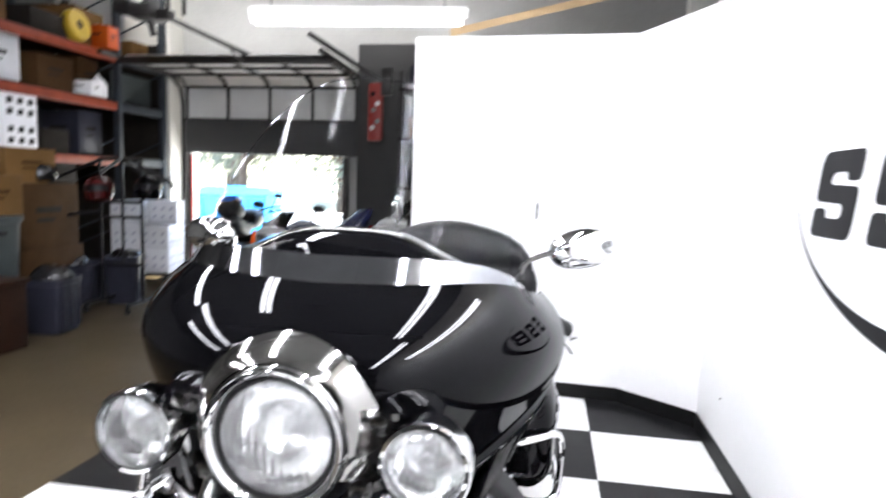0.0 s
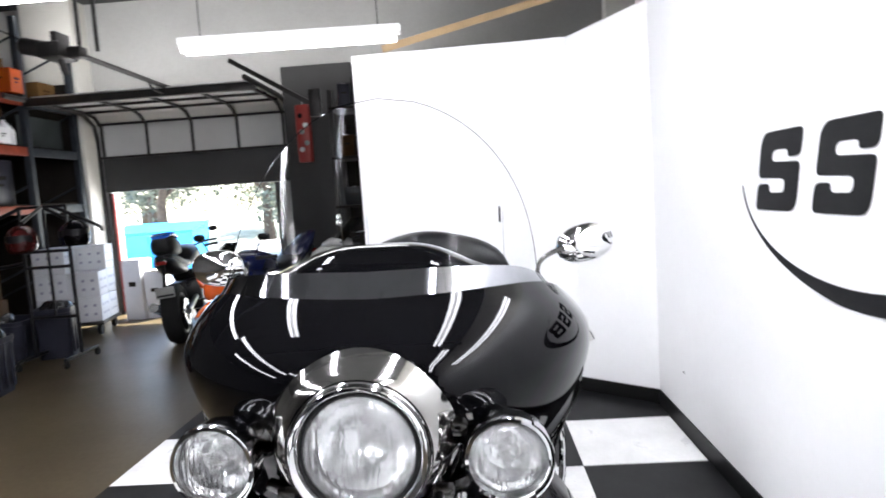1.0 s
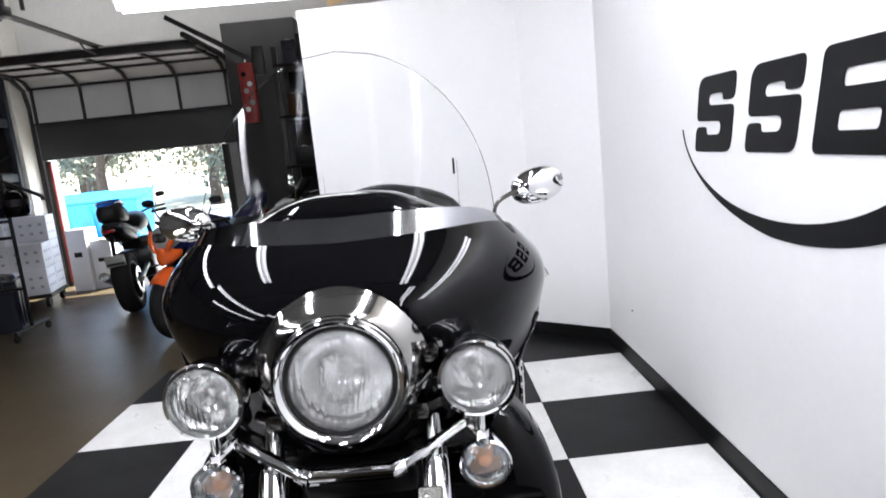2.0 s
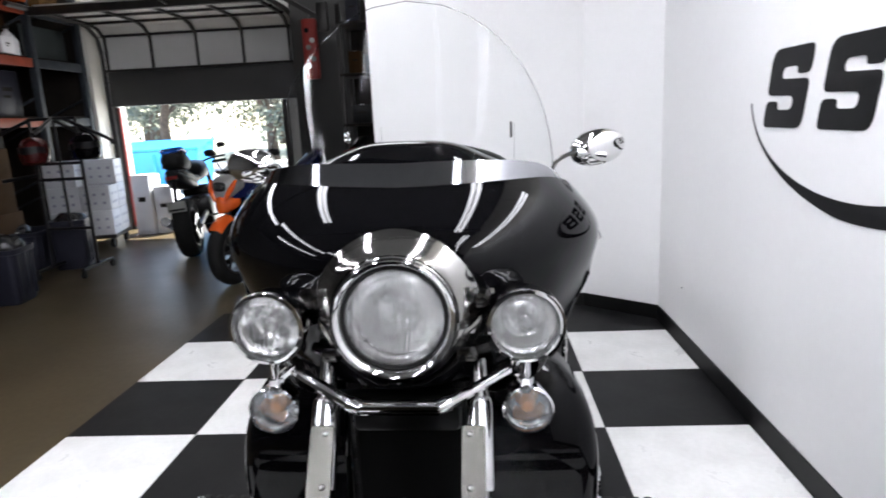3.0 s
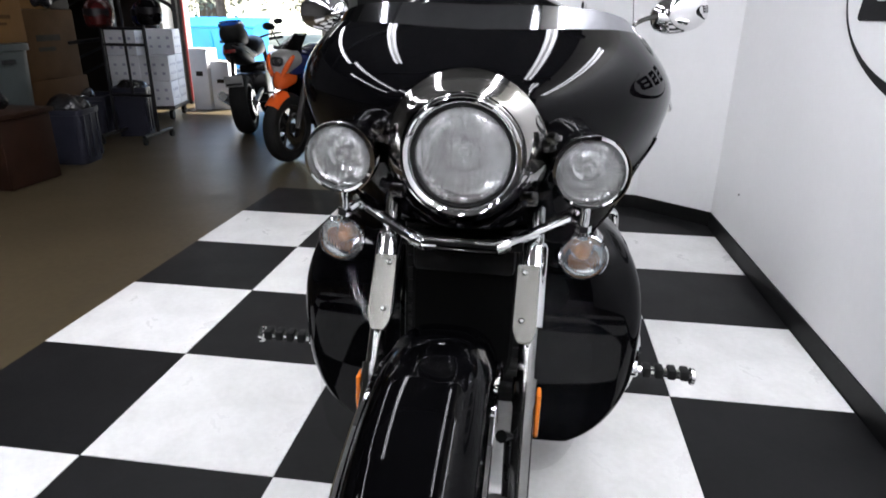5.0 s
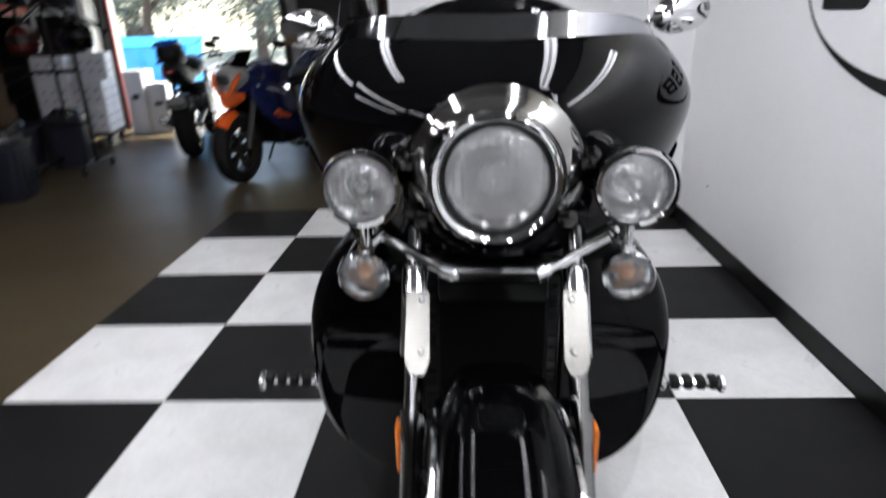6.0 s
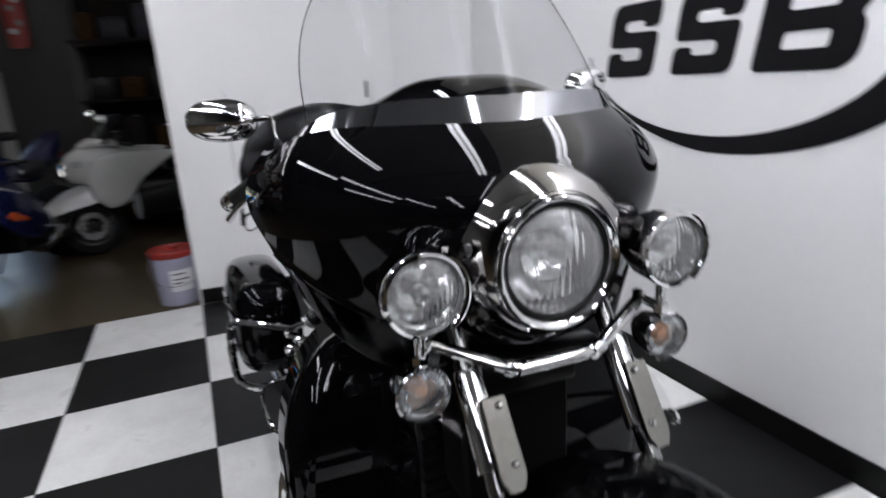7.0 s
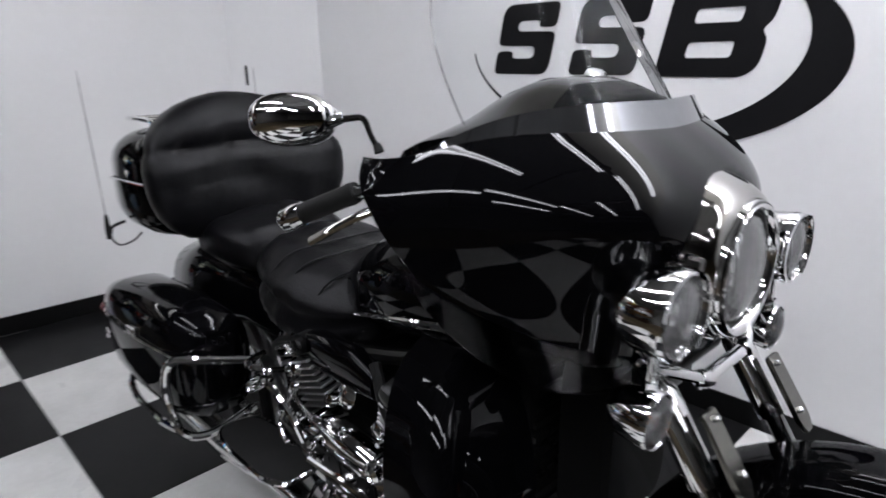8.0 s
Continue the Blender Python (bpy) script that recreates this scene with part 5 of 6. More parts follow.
            part("side_vent", loft([oval(s * 0.206, y, z, 0.014, c, 2.6, 14) for y, z, c in ((-0.42, 0.56, 0.01), (-0.36, 0.55, 0.04), (-0.26, 0.52, 0.035), (-0.18, 0.50, 0.01))]), nose, b)
        part("screen", sheet(lambda u, v: Vector(((u - 0.5) * 0.26 * (1 - 0.5 * v), -0.70 + 0.20 * v + 0.25 * (u - 0.5) ** 2, 0.95 + 0.13 * v)), 10, 6, 0.004), M_SCREEN, b, "", 60)
    else:
        part("headlight", lathe([(0.03, -0.09), (0.08, -0.05), (0.09, 0.0), (0.085, 0.02), (0.001, 0.03)], towards((0, -0.60, 0.88), (0, -1.5, 0.86)), 24), M_PLASTIC, b)
        part("handlebar", tube([(-0.36, -0.36, 0.99), (-0.2, -0.46, 0.98), (0, -0.48, 0.94), (0.2, -0.46, 0.98), (0.36, -0.36, 0.99)], 0.013, 8, 4), M_DARK_STEEL, b)
    if extra_tail:
        part("tail_bag", loft([oval(0, y, z, a, c, 3, 20) for y, z, a, c in ((0.40, 0.97, 0.08, 0.04), (0.46, 0.99, 0.12, 0.09), (0.66, 1.03, 0.125, 0.11), (0.80, 1.03, 0.10, 0.08), (0.84, 1.03, 0.06, 0.05))]), M_RUBBER, b, "black tail bag", 60)
        part("bag_flap", loft([oval(0, y, z, a, c, 3, 20) for y, z, a, c in ((0.44, 1.075, 0.07, 0.01), (0.50, 1.10, 0.115, 0.022), (0.66, 1.145, 0.118, 0.022), (0.78, 1.125, 0.08, 0.012))]), M_BLUE, b, "blue flap", 60)
    part("plate_holder", joined(tube([(0, 0.86, 0.85), (0, 0.98, 0.62)], 0.02, 6), block(0, 1.0, 0.55, 0.16, 0.02, 0.02, 0.004)), M_PLASTIC, b)
    part("number_plate", block(0, 1.0, 0.58, 0.18, 0.006, 0.11, 0.004, pose(0, 0, 0, 0, 0, 0)), M_PLATE, b, "pale blank plate")
    part("tail_lamp", block(0, 0.92, 0.87, 0.11, 0.03, 0.04, 0.01), M_RED_LENS, b)
    part("side_stand", tube([(-0.12, 0.1, 0.30), (-0.27, 0.14, 0.01)], 0.012, 6), M_DARK_STEEL, b)
    return b


small_motorcycle("orange, white and dark blue sport motorcycle on its side stand", pose(-0.07, 3.97, 0, 0, 1, -15), M_NAVY, M_ORANGE, M_PLASTIC, True)
small_motorcycle("black and blue naked motorcycle with a tail bag by the doorway", pose(-1.36, 5.22, 0, 0, 5, 194), M_PLASTIC, M_PLASTIC, M_PLASTIC, False, True)

# white touring scooter beyond the display wall
wb = thing("motorcycle", None, None, "white touring scooter with chrome mirrors parked in shade", "scooter", "parked motorcycles", at=pose(1.04, 4.6, 0, 0, 3, -78))
wheel_parts(wb, -0.66, 0.27, 0.12, M_DARK_STEEL, 6)
wheel_parts(wb, 0.72, 0.27, 0.15, M_DARK_STEEL, 6)
part("front_fender", loft([[Vector((hw * math.sin(w * 1.3) / 0.964, y, z - dz * abs(w) ** 2.4)) for w in (-1, -0.7, -0.4, -0.15, 0.15, 0.4, 0.7, 1)] for y, z, hw, dz in ((-1.06, 0.395, 0.02, 0.01), (-1.03, 0.43, 0.06, 0.05), (-0.94, 0.51, 0.10, 0.11), (-0.82, 0.585, 0.12, 0.15), (-0.68, 0.63, 0.13, 0.17), (-0.54, 0.65, 0.12, 0.16))], False, False), M_WHITE, wb, "white beak-shaped front fender", 60)
part("front_cowl", loft([oval(0, y, z, a, c, 2.6, 26) for y, z, a, c in ((-0.80, 0.76, 0.04, 0.05), (-0.76, 0.77, 0.11, 0.11), (-0.66, 0.78, 0.18, 0.16), (-0.54, 0.78, 0.22, 0.18), (-0.42, 0.78, 0.22, 0.16), (-0.32, 0.78, 0.18, 0.12))]), M_WHITE, wb, "white front cowl", 60)
part("neck", tube([(0, -0.66, 0.30), (0, -0.56, 0.66)], 0.06, 10), M_PLASTIC, wb)
lamp_face = towards((0, -0.80, 0.77), (0, -1.6, 0.74))
part("headlight", loft([[lamp_face @ Vector((p.x, p.z, h)) for p in oval(0, 0, 0, a, b, 4, 20)] for h, a, b in ((-0.02, 0.075, 0.06), (0.006, 0.07, 0.055), (0.012, 0.05, 0.04))]), M_CHROME, wb, "square chrome headlight")
for s in SIDES:
    profile = rounded([(-0.66, 0.70), (-0.60, 0.86), (-0.40, 0.90), (-0.10, 0.885), (0.10, 0.86), (-0.06, 0.76), (-0.24, 0.64), (-0.36, 0.46), (-0.52, 0.42), (-0.62, 0.52)], 0.05, 4)
    panel = loft([[Vector((s * (x - 0.05 * ((p[0] + 0.3) / 0.4) ** 2 * (1 if p[0] < -0.3 else 0.5)), p[0] * k + (1 - k) * -0.3, p[1] * k + (1 - k) * 0.7)) for p in profile] for x, k in ((0.20, 1.0), (0.245, 0.99), (0.262, 0.93), (0.268, 0.80))])
    part("leg_panel", panel, M_WHITE, wb, "white swept side panel", 50)
    part("turn_signal", loft([oval(s * 0.17, y, 0.82, a, a * 0.7, 2.4, 16) for y, a in ((-0.73, 0.02), (-0.715, 0.035), (-0.66, 0.04))]), M_LENS_SMALL, wb)
    part("mirror", joined(tube([(s * 0.22, -0.45, 0.95), (s * 0.33, -0.46, 1.16)], 0.008, 6), loft([oval(s * 0.36, y, 1.19, a, a * 0.6, 2.4, 18) for y, a in ((-0.50, 0.02), (-0.485, 0.05), (-0.45, 0.056), (-0.445, 0.05))])), M_CHROME, wb, "chrome mirror")
    part("grip", tube([(s * 0.22, -0.34, 0.96), (s * 0.38, -0.28, 0.96)], 0.018, 8), M_RUBBER, wb)
part("cowl_top", loft([oval(0, y, z, a, c, 2.6, 22) for y, z, a, c in ((-0.66, 0.94, 0.08, 0.02), (-0.58, 0.965, 0.13, 0.04), (-0.46, 0.975, 0.16, 0.045), (-0.36, 0.95, 0.14, 0.03))]), M_WHITE, wb, "", 60)
part("screen", sheet(lambda u, v: Vector(((u - 0.5) * 0.36 * (1 - 0.35 * v), -0.58 + 0.2 * v + 0.5 * (u - 0.5) ** 2, 0.97 + 0.22 * v)), 12, 8, 0.004), M_SCREEN, wb, "clear screen", 60)
part("body", loft([oval(0, y, z, a, c, 3, 24) for y, z, a, c in ((-0.28, 0.42, 0.22, 0.16), (0.0, 0.44, 0.22, 0.16), (0.3, 0.52, 0.2, 0.2), (0.8, 0.60, 0.18, 0.15), (1.0, 0.66, 0.1, 0.07))]), M_PLASTIC, wb, "", 60)
part("seat", loft([oval(0, y, z, a, c, 2.8, 22) for y, z, a, c in ((0.0, 0.72, 0.1, 0.05), (0.1, 0.74, 0.17, 0.07), (0.4, 0.76, 0.18, 0.07), (0.5, 0.82, 0.17, 0.08), (0.9, 0.84, 0.13, 0.06))]), M_LEATHER, wb, "", 60)
part("crash_bar", tube([(-0.2, -0.40, 0.32), (-0.34, -0.30, 0.34), (-0.35, 0.1, 0.33), (-0.22, 0.3, 0.30)], 0.014, 8, 5), M_STEEL, wb)

# bucket at the free end of the white wall
bucket = thing("bucket", None, None, "grey plastic bucket with a red lid and white label", "bucket", at=pose(1.075, 2.60, 0))
part("pail", lathe([(0.001, 0.001), (0.118, 0.001), (0.12, 0.01), (0.137, 0.29), (0.143, 0.29), (0.143, 0.30), (0.139, 0.315), (0.14, 0.33), (0.13, 0.33)], None, 36, False), M_BUCKET, bucket)
part("lid", lathe([(0.146, 0.318), (0.149, 0.325), (0.149, 0.352), (0.142, 0.36), (0.128, 0.36), (0.124, 0.352), (0.03, 0.352), (0.028, 0.372), (0.001, 0.374)], None, 36, False), M_RED, bucket, "red lid")
part("label", lathe([(0.1297, 0.10), (0.1364, 0.24), (0.1372, 0.24), (0.1306, 0.10)], pose(0, 0, 0), 16, False, (-105, -40)), M_LABEL, bucket, "white label")
for z, w in ((0.21, 34), (0.175, 44), (0.15, 26)):
    part("label_bar", lathe([(0.1347 - (0.24 - z) * 0.048 + 0.003, z), (0.1347 - (0.24 - z) * 0.048 + 0.0036, z + 0.008)], None, 10, False, (-98, -98 + w)), M_MARK, bucket)
part("bail", tube([(-0.147, 0, 0.30), (-0.15, -0.03, 0.22), (-0.1, -0.13, 0.16), (0.0, -0.155, 0.14), (0.1, -0.13, 0.16), (0.15, -0.03, 0.22), (0.147, 0, 0.30)], 0.003, 6, 5), M_STEEL, bucket)

# pallet racking along the west wall
LEVELS = (1.50, 2.17, 2.74)
rack = thing("pallet_rack", None, None, "tall pallet rack with orange beams, loaded with boxes", "storage rack")
for y in (2.5, 5.3, 6.2):
    for x in (-4.6, -3.15):
        part("upright", joined(block(x, y, 1.85, 0.08, 0.07, 3.7, 0.006), block(x, y, 0.006, 0.14, 0.12, 0.012)), M_RACK_POST, rack)
    part("brace", joined(*[tube([(-4.6, y, z), (-3.15, y, z + 0.6)], 0.014, 6) for z in (0.3, 1.2, 2.1, 2.9)]), M_RACK_POST, rack)
for y0, y1, paint, note in ((2.5, 5.3, M_RACK, "orange steel beam"), (5.3, 6.2, M_RACK_POST, "dark steel beam")):
    for z in LEVELS:
        for x in (-4.6, -3.15):
            part("beam", block(x, (y0 + y1) / 2, z, 0.05, y1 - y0 - 0.07, 0.10, 0.005), paint, rack, note)
        part("deck", block(-3.875, (y0 + y1) / 2, z + 0.062, 1.4, y1 - y0 - 0.1, 0.02), M_SHELF, rack)
part("end_panel", block(-3.87, 6.245, 1.55, 1.45, 0.012, 3.1), M_SHELF, rack, "dark end panel of the rack")
part("rear_panel", block(-4.66, 5.75, 1.55, 0.012, 0.9, 3.1), M_SHELF, rack)
part("back_panel", block(-3.3, 5.76, 2.44, 0.02, 0.78, 0.36), M_GREYBIN, rack, "grey panel closing one shelf")


def carton(sx, sy, sz, at, material, label, group="stored boxes"):
    """Cardboard box with folded top flaps and a tape strip."""
    c = thing("cardboard_box", block(0, 0, sz / 2, sx, sy, sz, 0.006), material, label, "box", group, at=at)
    part("flap", joined(block(-sx * 0.25, 0, sz + 0.002, sx * 0.495, sy * 0.99, 0.004), block(sx * 0.25, 0, sz + 0.002, sx * 0.495, sy * 0.99, 0.004)), material, c)
    part("tape", block(0, 0, sz + 0.0055, 0.05, sy * 0.98, 0.002), M_LABEL if material is not M_CARTON else M_CARD, c)
    for bar in (block(sx / 2 + 0.001, 0, sz * 0.6, 0.002, sy * 0.4, sz * 0.09), block(sx / 2 + 0.001, -sy * 0.05, sz * 0.44, 0.002, sy * 0.28, sz * 0.06), block(0, -sy / 2 - 0.001, sz * 0.6, sx * 0.4, 0.002, sz * 0.08)):
        part("print_bar", bar, M_CARD_DARK if material is M_CARD else M_SHELF, c)
    return c


rng = random.Random(4)
for z in (1.573, 2.243, 2.813):
    y = 2.6 if z > 2 else 4.35
    while y < 6.0:
        w, h = rng.uniform(0.3, 0.55), rng.uniform(0.22, 0.5)
        if (y > 5.36 or y + w < 5.24) and y + w < 6.12 and not (z > 2 and z < 2.6 and y > 5.3):
            if rng.random() < 0.86:
                carton(rng.uniform(0.4, 0.7), w, h, pose(-3.55, y + w / 2, z, 0, 0, rng.uniform(-6, 6)), rng.choice((M_CARD, M_CARD_DARK, M_CARD, M_SHELF, M_CARD_DARK, M_CARTON, M_TOTE)), "closed box on the pallet rack")
        y += w + rng.uniform(0.03, 0.14)

# piles in front of the rack
carton(0.75, 0.85, 0.62, pose(-3.05, 3.62, 0.62, 0, 0, 4), M_CARD_DARK, "large brown cardboard box stacked on another", "floor boxes")
carton(0.8, 0.9, 0.62, pose(-3.08, 3.65, 0, 0, 0, 2), M_CARD_DARK, "large brown cardboard box on the floor", "floor boxes")
carton(0.55, 0.5, 0.32, pose(-2.95, 3.5, 1.246, 0, 0, -8), M_CARD, "open brown cardboard box on a pile", "floor boxes")
carton(0.45, 0.4, 0.2, pose(-3.0, 3.95, 1.246, 0, 0, 12), M_SHELF, "dark box on a pile of cartons", "floor boxes")
carton(0.6, 0.5, 0.33, pose(-2.62, 2.72, 0.985, 0, 0, 5), M_CARD, "tan cardboard box on top of a grey bin", "floor boxes")
for i, (dx, dy) in enumerate(((0, 0), (0.02, 0.42), (-0.05, 0.2))):
    carton(0.34, 0.36, 0.3, pose(-3.05 + dx, 2.75 + dy, 1.335 + (0.306 if i == 2 else 0.0) + (0.0 if i != 1 else -0.085), 0, 0, 4 * i), M_CARTON, "white printed carton with dark marks", "printed cartons")
bin_ = thing("grey_bin", None, None, "tall grey plastic bin with a dark handle slot", "bin", at=pose(-2.66, 2.72, 0))
part("tub", loft([oval(0, 0, z, a, a * 0.85, 6, 28, "xy") for z, a in ((0.0, 0.29), (0.02, 0.30), (0.92, 0.335), (0.925, 0.355), (0.975, 0.355), (0.98, 0.34))]), M_GREYBIN, bin_)
part("slot", block(0.345, 0, 0.84, 0.012, 0.14, 0.035, 0.004), M_RUBBER, bin_)
cabinet = thing("wood_cabinet", joined(block(-2.28, 2.18, 0.26, 0.95, 0.5, 0.5, 0.008), block(-2.28, 2.18, 0.53, 1.0, 0.54, 0.035, 0.006)), M_WOOD_DARK, "low dark brown wooden cabinet on the floor", "cabinet")
part("knob", lathe([(0.012, 0), (0.018, 0.015), (0.001, 0.025)], towards((-2.05, 1.93, 0.36), (-2.05, 0, 0.36)), 12), M_STEEL, cabinet)
part("knob", lathe([(0.012, 0), (0.018, 0.015), (0.001, 0.025)], towards((-2.5, 1.93, 0.36), (-2.5, 0, 0.36)), 12), M_STEEL, cabinet)


def tote(sx, sy, sz, at, material, label):
    t = thing("storage_tote", None, None, label, "tote", "totes", at=at)
    part("tub", loft([oval(0, 0, z, sx / 2 * k, sy / 2 * k, 7, 28, "xy") for z, k in ((0.0, 0.86), (0.01, 0.88), (sz * 0.9, 0.98), (sz * 0.91, 1.03), (sz, 1.03), (sz, 0.97), (0.03, 0.84))], False), material, t)
    for i in (-0.3, 0, 0.3):
        part("rib", block(sx / 2 * 0.955, sy * i, sz * 0.5, 0.014, 0.03, sz * 0.8, 0.004), material, t)
    return t


tote(0.82, 0.5, 0.42, pose(-2.9, 4.08, 0, 0, 0, 12), M_TOTE, "dark blue plastic tote filled with bagged things")
tote(0.34, 0.36, 0.5, pose(-2.32, 4.25, 0, 0, 0, 20), M_TOTE, "tall dark blue bin beside the helmet rack")
tote(0.36, 0.36, 0.46, pose(-2.06, 2.95, 0, 0, 0, 10), M_TOTE, "dark blue bin on the floor by the cabinet")
for x, y, z, r in ((-3.05, 4.1, 0.40, 0.17), (-2.78, 4.05, 0.41, 0.13), (-2.30, 4.25, 0.47, 0.13), (-2.75, 3.62, 1.34, 0.14), (-2.6, 2.6, 1.42, 0.15), (-2.72, 2.9, 1.40, 0.12), (-2.06, 2.95, 0.45, 0.15), (-2.4, 2.15, 0.64, 0.14), (-2.1, 2.2, 0.62, 0.11)):
    bag_bm = bmesh.new()
    bmesh.ops.create_icosphere(bag_bm, subdivisions=3, radius=r, matrix=Matrix.Translation((x, y, z)) @ Matrix.Diagonal((1.2, 1.0, 0.8, 1)))
    for vert in bag_bm.verts:
        vert.co += vert.normal * 0.035 * noise.noise(vert.co * 11)
    thing("bin_bag", bag_bm, M_BLACKBAG, "crumpled black plastic bag among stored boxes", "bag", "bags", smooth=80)

for k in range(2):
    for i in range(2):
        pc = thing("carton", block(0, 0, 0.14, 0.40, 0.42, 0.278, 0.005), M_CARTON, "white carton with bold black print on the rack", "box", "bold cartons", at=pose(-3.36, 3.42 + 0.44 * i, 1.573 + 0.282 * k, 0, 0, 2 * i - k))
        for a in range(3):
            for b in range(2):
                part("print_bar", block(0.2015, -0.13 + 0.13 * a, 0.085 + 0.11 * b, 0.002, 0.07, 0.06), M_MARK, pc)
                part("print_bar", block(-0.12 + 0.12 * a, -0.2115, 0.085 + 0.11 * b, 0.07, 0.002, 0.06), M_MARK, pc)

# loose things along the rack's front edge
def bottle(at, h, material, label):
    b = thing("bottle", None, None, label, "bottle", "rack bottles", at=at)
    part("flask", lathe([(0.001, 0), (h * 0.19, 0), (h * 0.2, 0.01), (h * 0.2, h * 0.62), (h * 0.15, h * 0.74), (h * 0.07, h * 0.82), (h * 0.07, h * 0.9)], None, 16, False), material, b)
    part("cap", lathe([(h * 0.085, h * 0.88), (h * 0.085, h), (0.001, h)], None, 12), M_RUBBER, b)


bottle(pose(-3.2, 5.02, 2.243), 0.30, M_LABEL, "white plastic bottle on the rack")
bottle(pose(-3.22, 5.14, 2.243), 0.24, M_LABEL, "small white plastic bottle on the rack")
carton(0.3, 0.2, 0.16, pose(-3.25, 4.86, 2.243, 0, 0, 8), M_LABEL, "small white box beside bottles on the rack", "small boxes")
carton(0.3, 0.22, 0.26, pose(-3.22, 5.13, 2.813, 0, 0, 4), M_ORANGE, "orange box on the top shelf of the rack", "small boxes")
drum = thing("cable_drum", None, None, "round yellow hose reel lying on the top shelf", "reel", at=pose(-3.22, 4.72, 2.99, 0, 78, 0))
part("reel_rim", lathe([(0.05, -0.06), (0.16, -0.06), (0.18, -0.03), (0.18, 0.03), (0.16, 0.06), (0.05, 0.06), (0.05, -0.06)], None, 28, False), M_YELLOW, drum)
part("reel_hub", lathe([(0.05, -0.05), (0.05, 0.05)], None, 16), M_RUBBER, drum)

# helmet rack on casters
hr = thing("display_rack", None, None, "black steel helmet rack on casters with arms", "rack", at=pose(-2.1, 3.92, 0, 0, 0, 3))
for x in (-0.22, 0.22):
    part("post", tube([(x, 0, 0.09), (x, 0, 1.51)], 0.017, 8), M_PLASTIC, hr)
    part("foot", tube([(x, -0.27, 0.085), (x, 0.27, 0.085)], 0.018, 6), M_PLASTIC, hr)
    for y in (-0.26, 0.26):
        part("caster", joined(lathe([(0.001, -0.012), (0.033, -0.012), (0.036, 0), (0.033, 0.012), (0.001, 0.012)], pose(x, y, 0.037, 0, 90, 0), 16), block(x, y, 0.065, 0.03, 0.03, 0.03, 0.004)), M_RUBBER, hr)
part("centre_post", tube([(0, 0.02, 0.45), (0, 0.02, 1.51)], 0.014, 8), M_PLASTIC, hr)
for z in (0.45, 0.93, 1.08, 1.5):
    part("cross_bar", tube([(-0.22, 0, z), (0.22, 0, z)], 0.015, 8), M_PLASTIC, hr)
for pts in (((-0.2, 0, 1.5), (-0.72, -0.03, 1.28)), ((0.1, 0, 1.5), (0.50, 0, 1.30), (0.54, 0, 1.24)), ((0, 0, 1.5), (0.02, -0.34, 1.36)), ((0, 0, 1.5), (0.04, 0.4, 1.34)), ((-0.22, 0, 0.98), (-0.5, -0.1, 0.94))):
    part("arm", tube(pts, 0.018, 8, 3), M_PLASTIC, hr)


def helmet(at, material, label):
    h = thing("helmet", None, None, label, "helmet", "helmets", at=at)
    part("shell", loft([oval(0, 0.01 * math.sin(z * 9), z, a, a * 1.22, 2.2, 24, "xy") for z, a in ((-0.12, 0.095), (-0.09, 0.108), (-0.03, 0.118), (0.03, 0.115), (0.08, 0.095), (0.11, 0.06), (0.122, 0.02))]), material, h, "", 70)
    part("visor", sheet(lambda u, v: Vector((0.122 * math.sin((u - 0.5) * 2.4), -0.148 * math.cos((u - 0.5) * 2.4), -0.03 + 0.085 * v - 0.1 * v * v * 0.2)), 14, 5, 0.004), M_PLASTIC, h, "dark visor", 70)
    return h


helmet(pose(-1.80, 3.93, 1.24, 0, 0, 30), M_PAINT, "glossy black full-face helmet hung on a rack")
helmet(pose(-2.08, 4.32, 1.22, 0, 0, -10), M_NAVY, "dark blue full-face helmet hung on a rack")
helmet(pose(-2.07, 3.58, 1.22, 0, 0, 10), M_MAROON, "dark red full-face helmet hung on a rack")

# white carton stack on a dolly
dolly = thing("dolly", None, None, "low black dolly on wheels under white cartons", "dolly", at=pose(-2.84, 5.42, 0, 0, 0, 14))
part("deck", block(0, 0, 0.14, 0.7, 0.62, 0.04, 0.006), M_DARK_STEEL, dolly)
for x in (-0.29, 0.29):
    for y in (-0.25, 0.25):
        part("wheel", lathe([(0.001, -0.02), (0.055, -0.02), (0.06, 0), (0.055, 0.02), (0.001, 0.02)], pose(x, y, 0.06, 0, 90, 0), 16), M_RUBBER, dolly)
base = pose(-2.84, 5.42, 0.162, 0, 0, 14)
for k in range(3):
    for sx in (-0.17, 0.17):
        for sy in (-0.15, 0.15):
            if k == 2 and sx > 0 and sy < 0:
                continue
            cb = thing("carton", block(0, 0, 0.145, 0.335, 0.295, 0.288, 0.005), M_CARTON, "white printed carton stacked on a dolly", "box", "white cartons", at=base @ pose(sx, sy, 0.292 * k))
            for i in range(3):
                for j in range(2):
                    part("print_bar", block(-0.10 + 0.1 * i, -0.1485, 0.09 + 0.1 * j, 0.035, 0.002, 0.03), M_BUCKET, cb)
                    part("print_bar", block(0.1685, -0.08 + 0.08 * i, 0.09 + 0.1 * j, 0.002, 0.03, 0.03), M_BUCKET, cb)
for i, (x, y, h) in enumerate(((-2.12, 6.28, 0.78), (-1.88, 6.34, 0.62))):
    carton(0.24, 0.3, h, pose(x - 0.42, y - 0.05, 0, 0, 0, 6 * i), M_CARTON, "tall white carton beside the doorway", "door cartons")

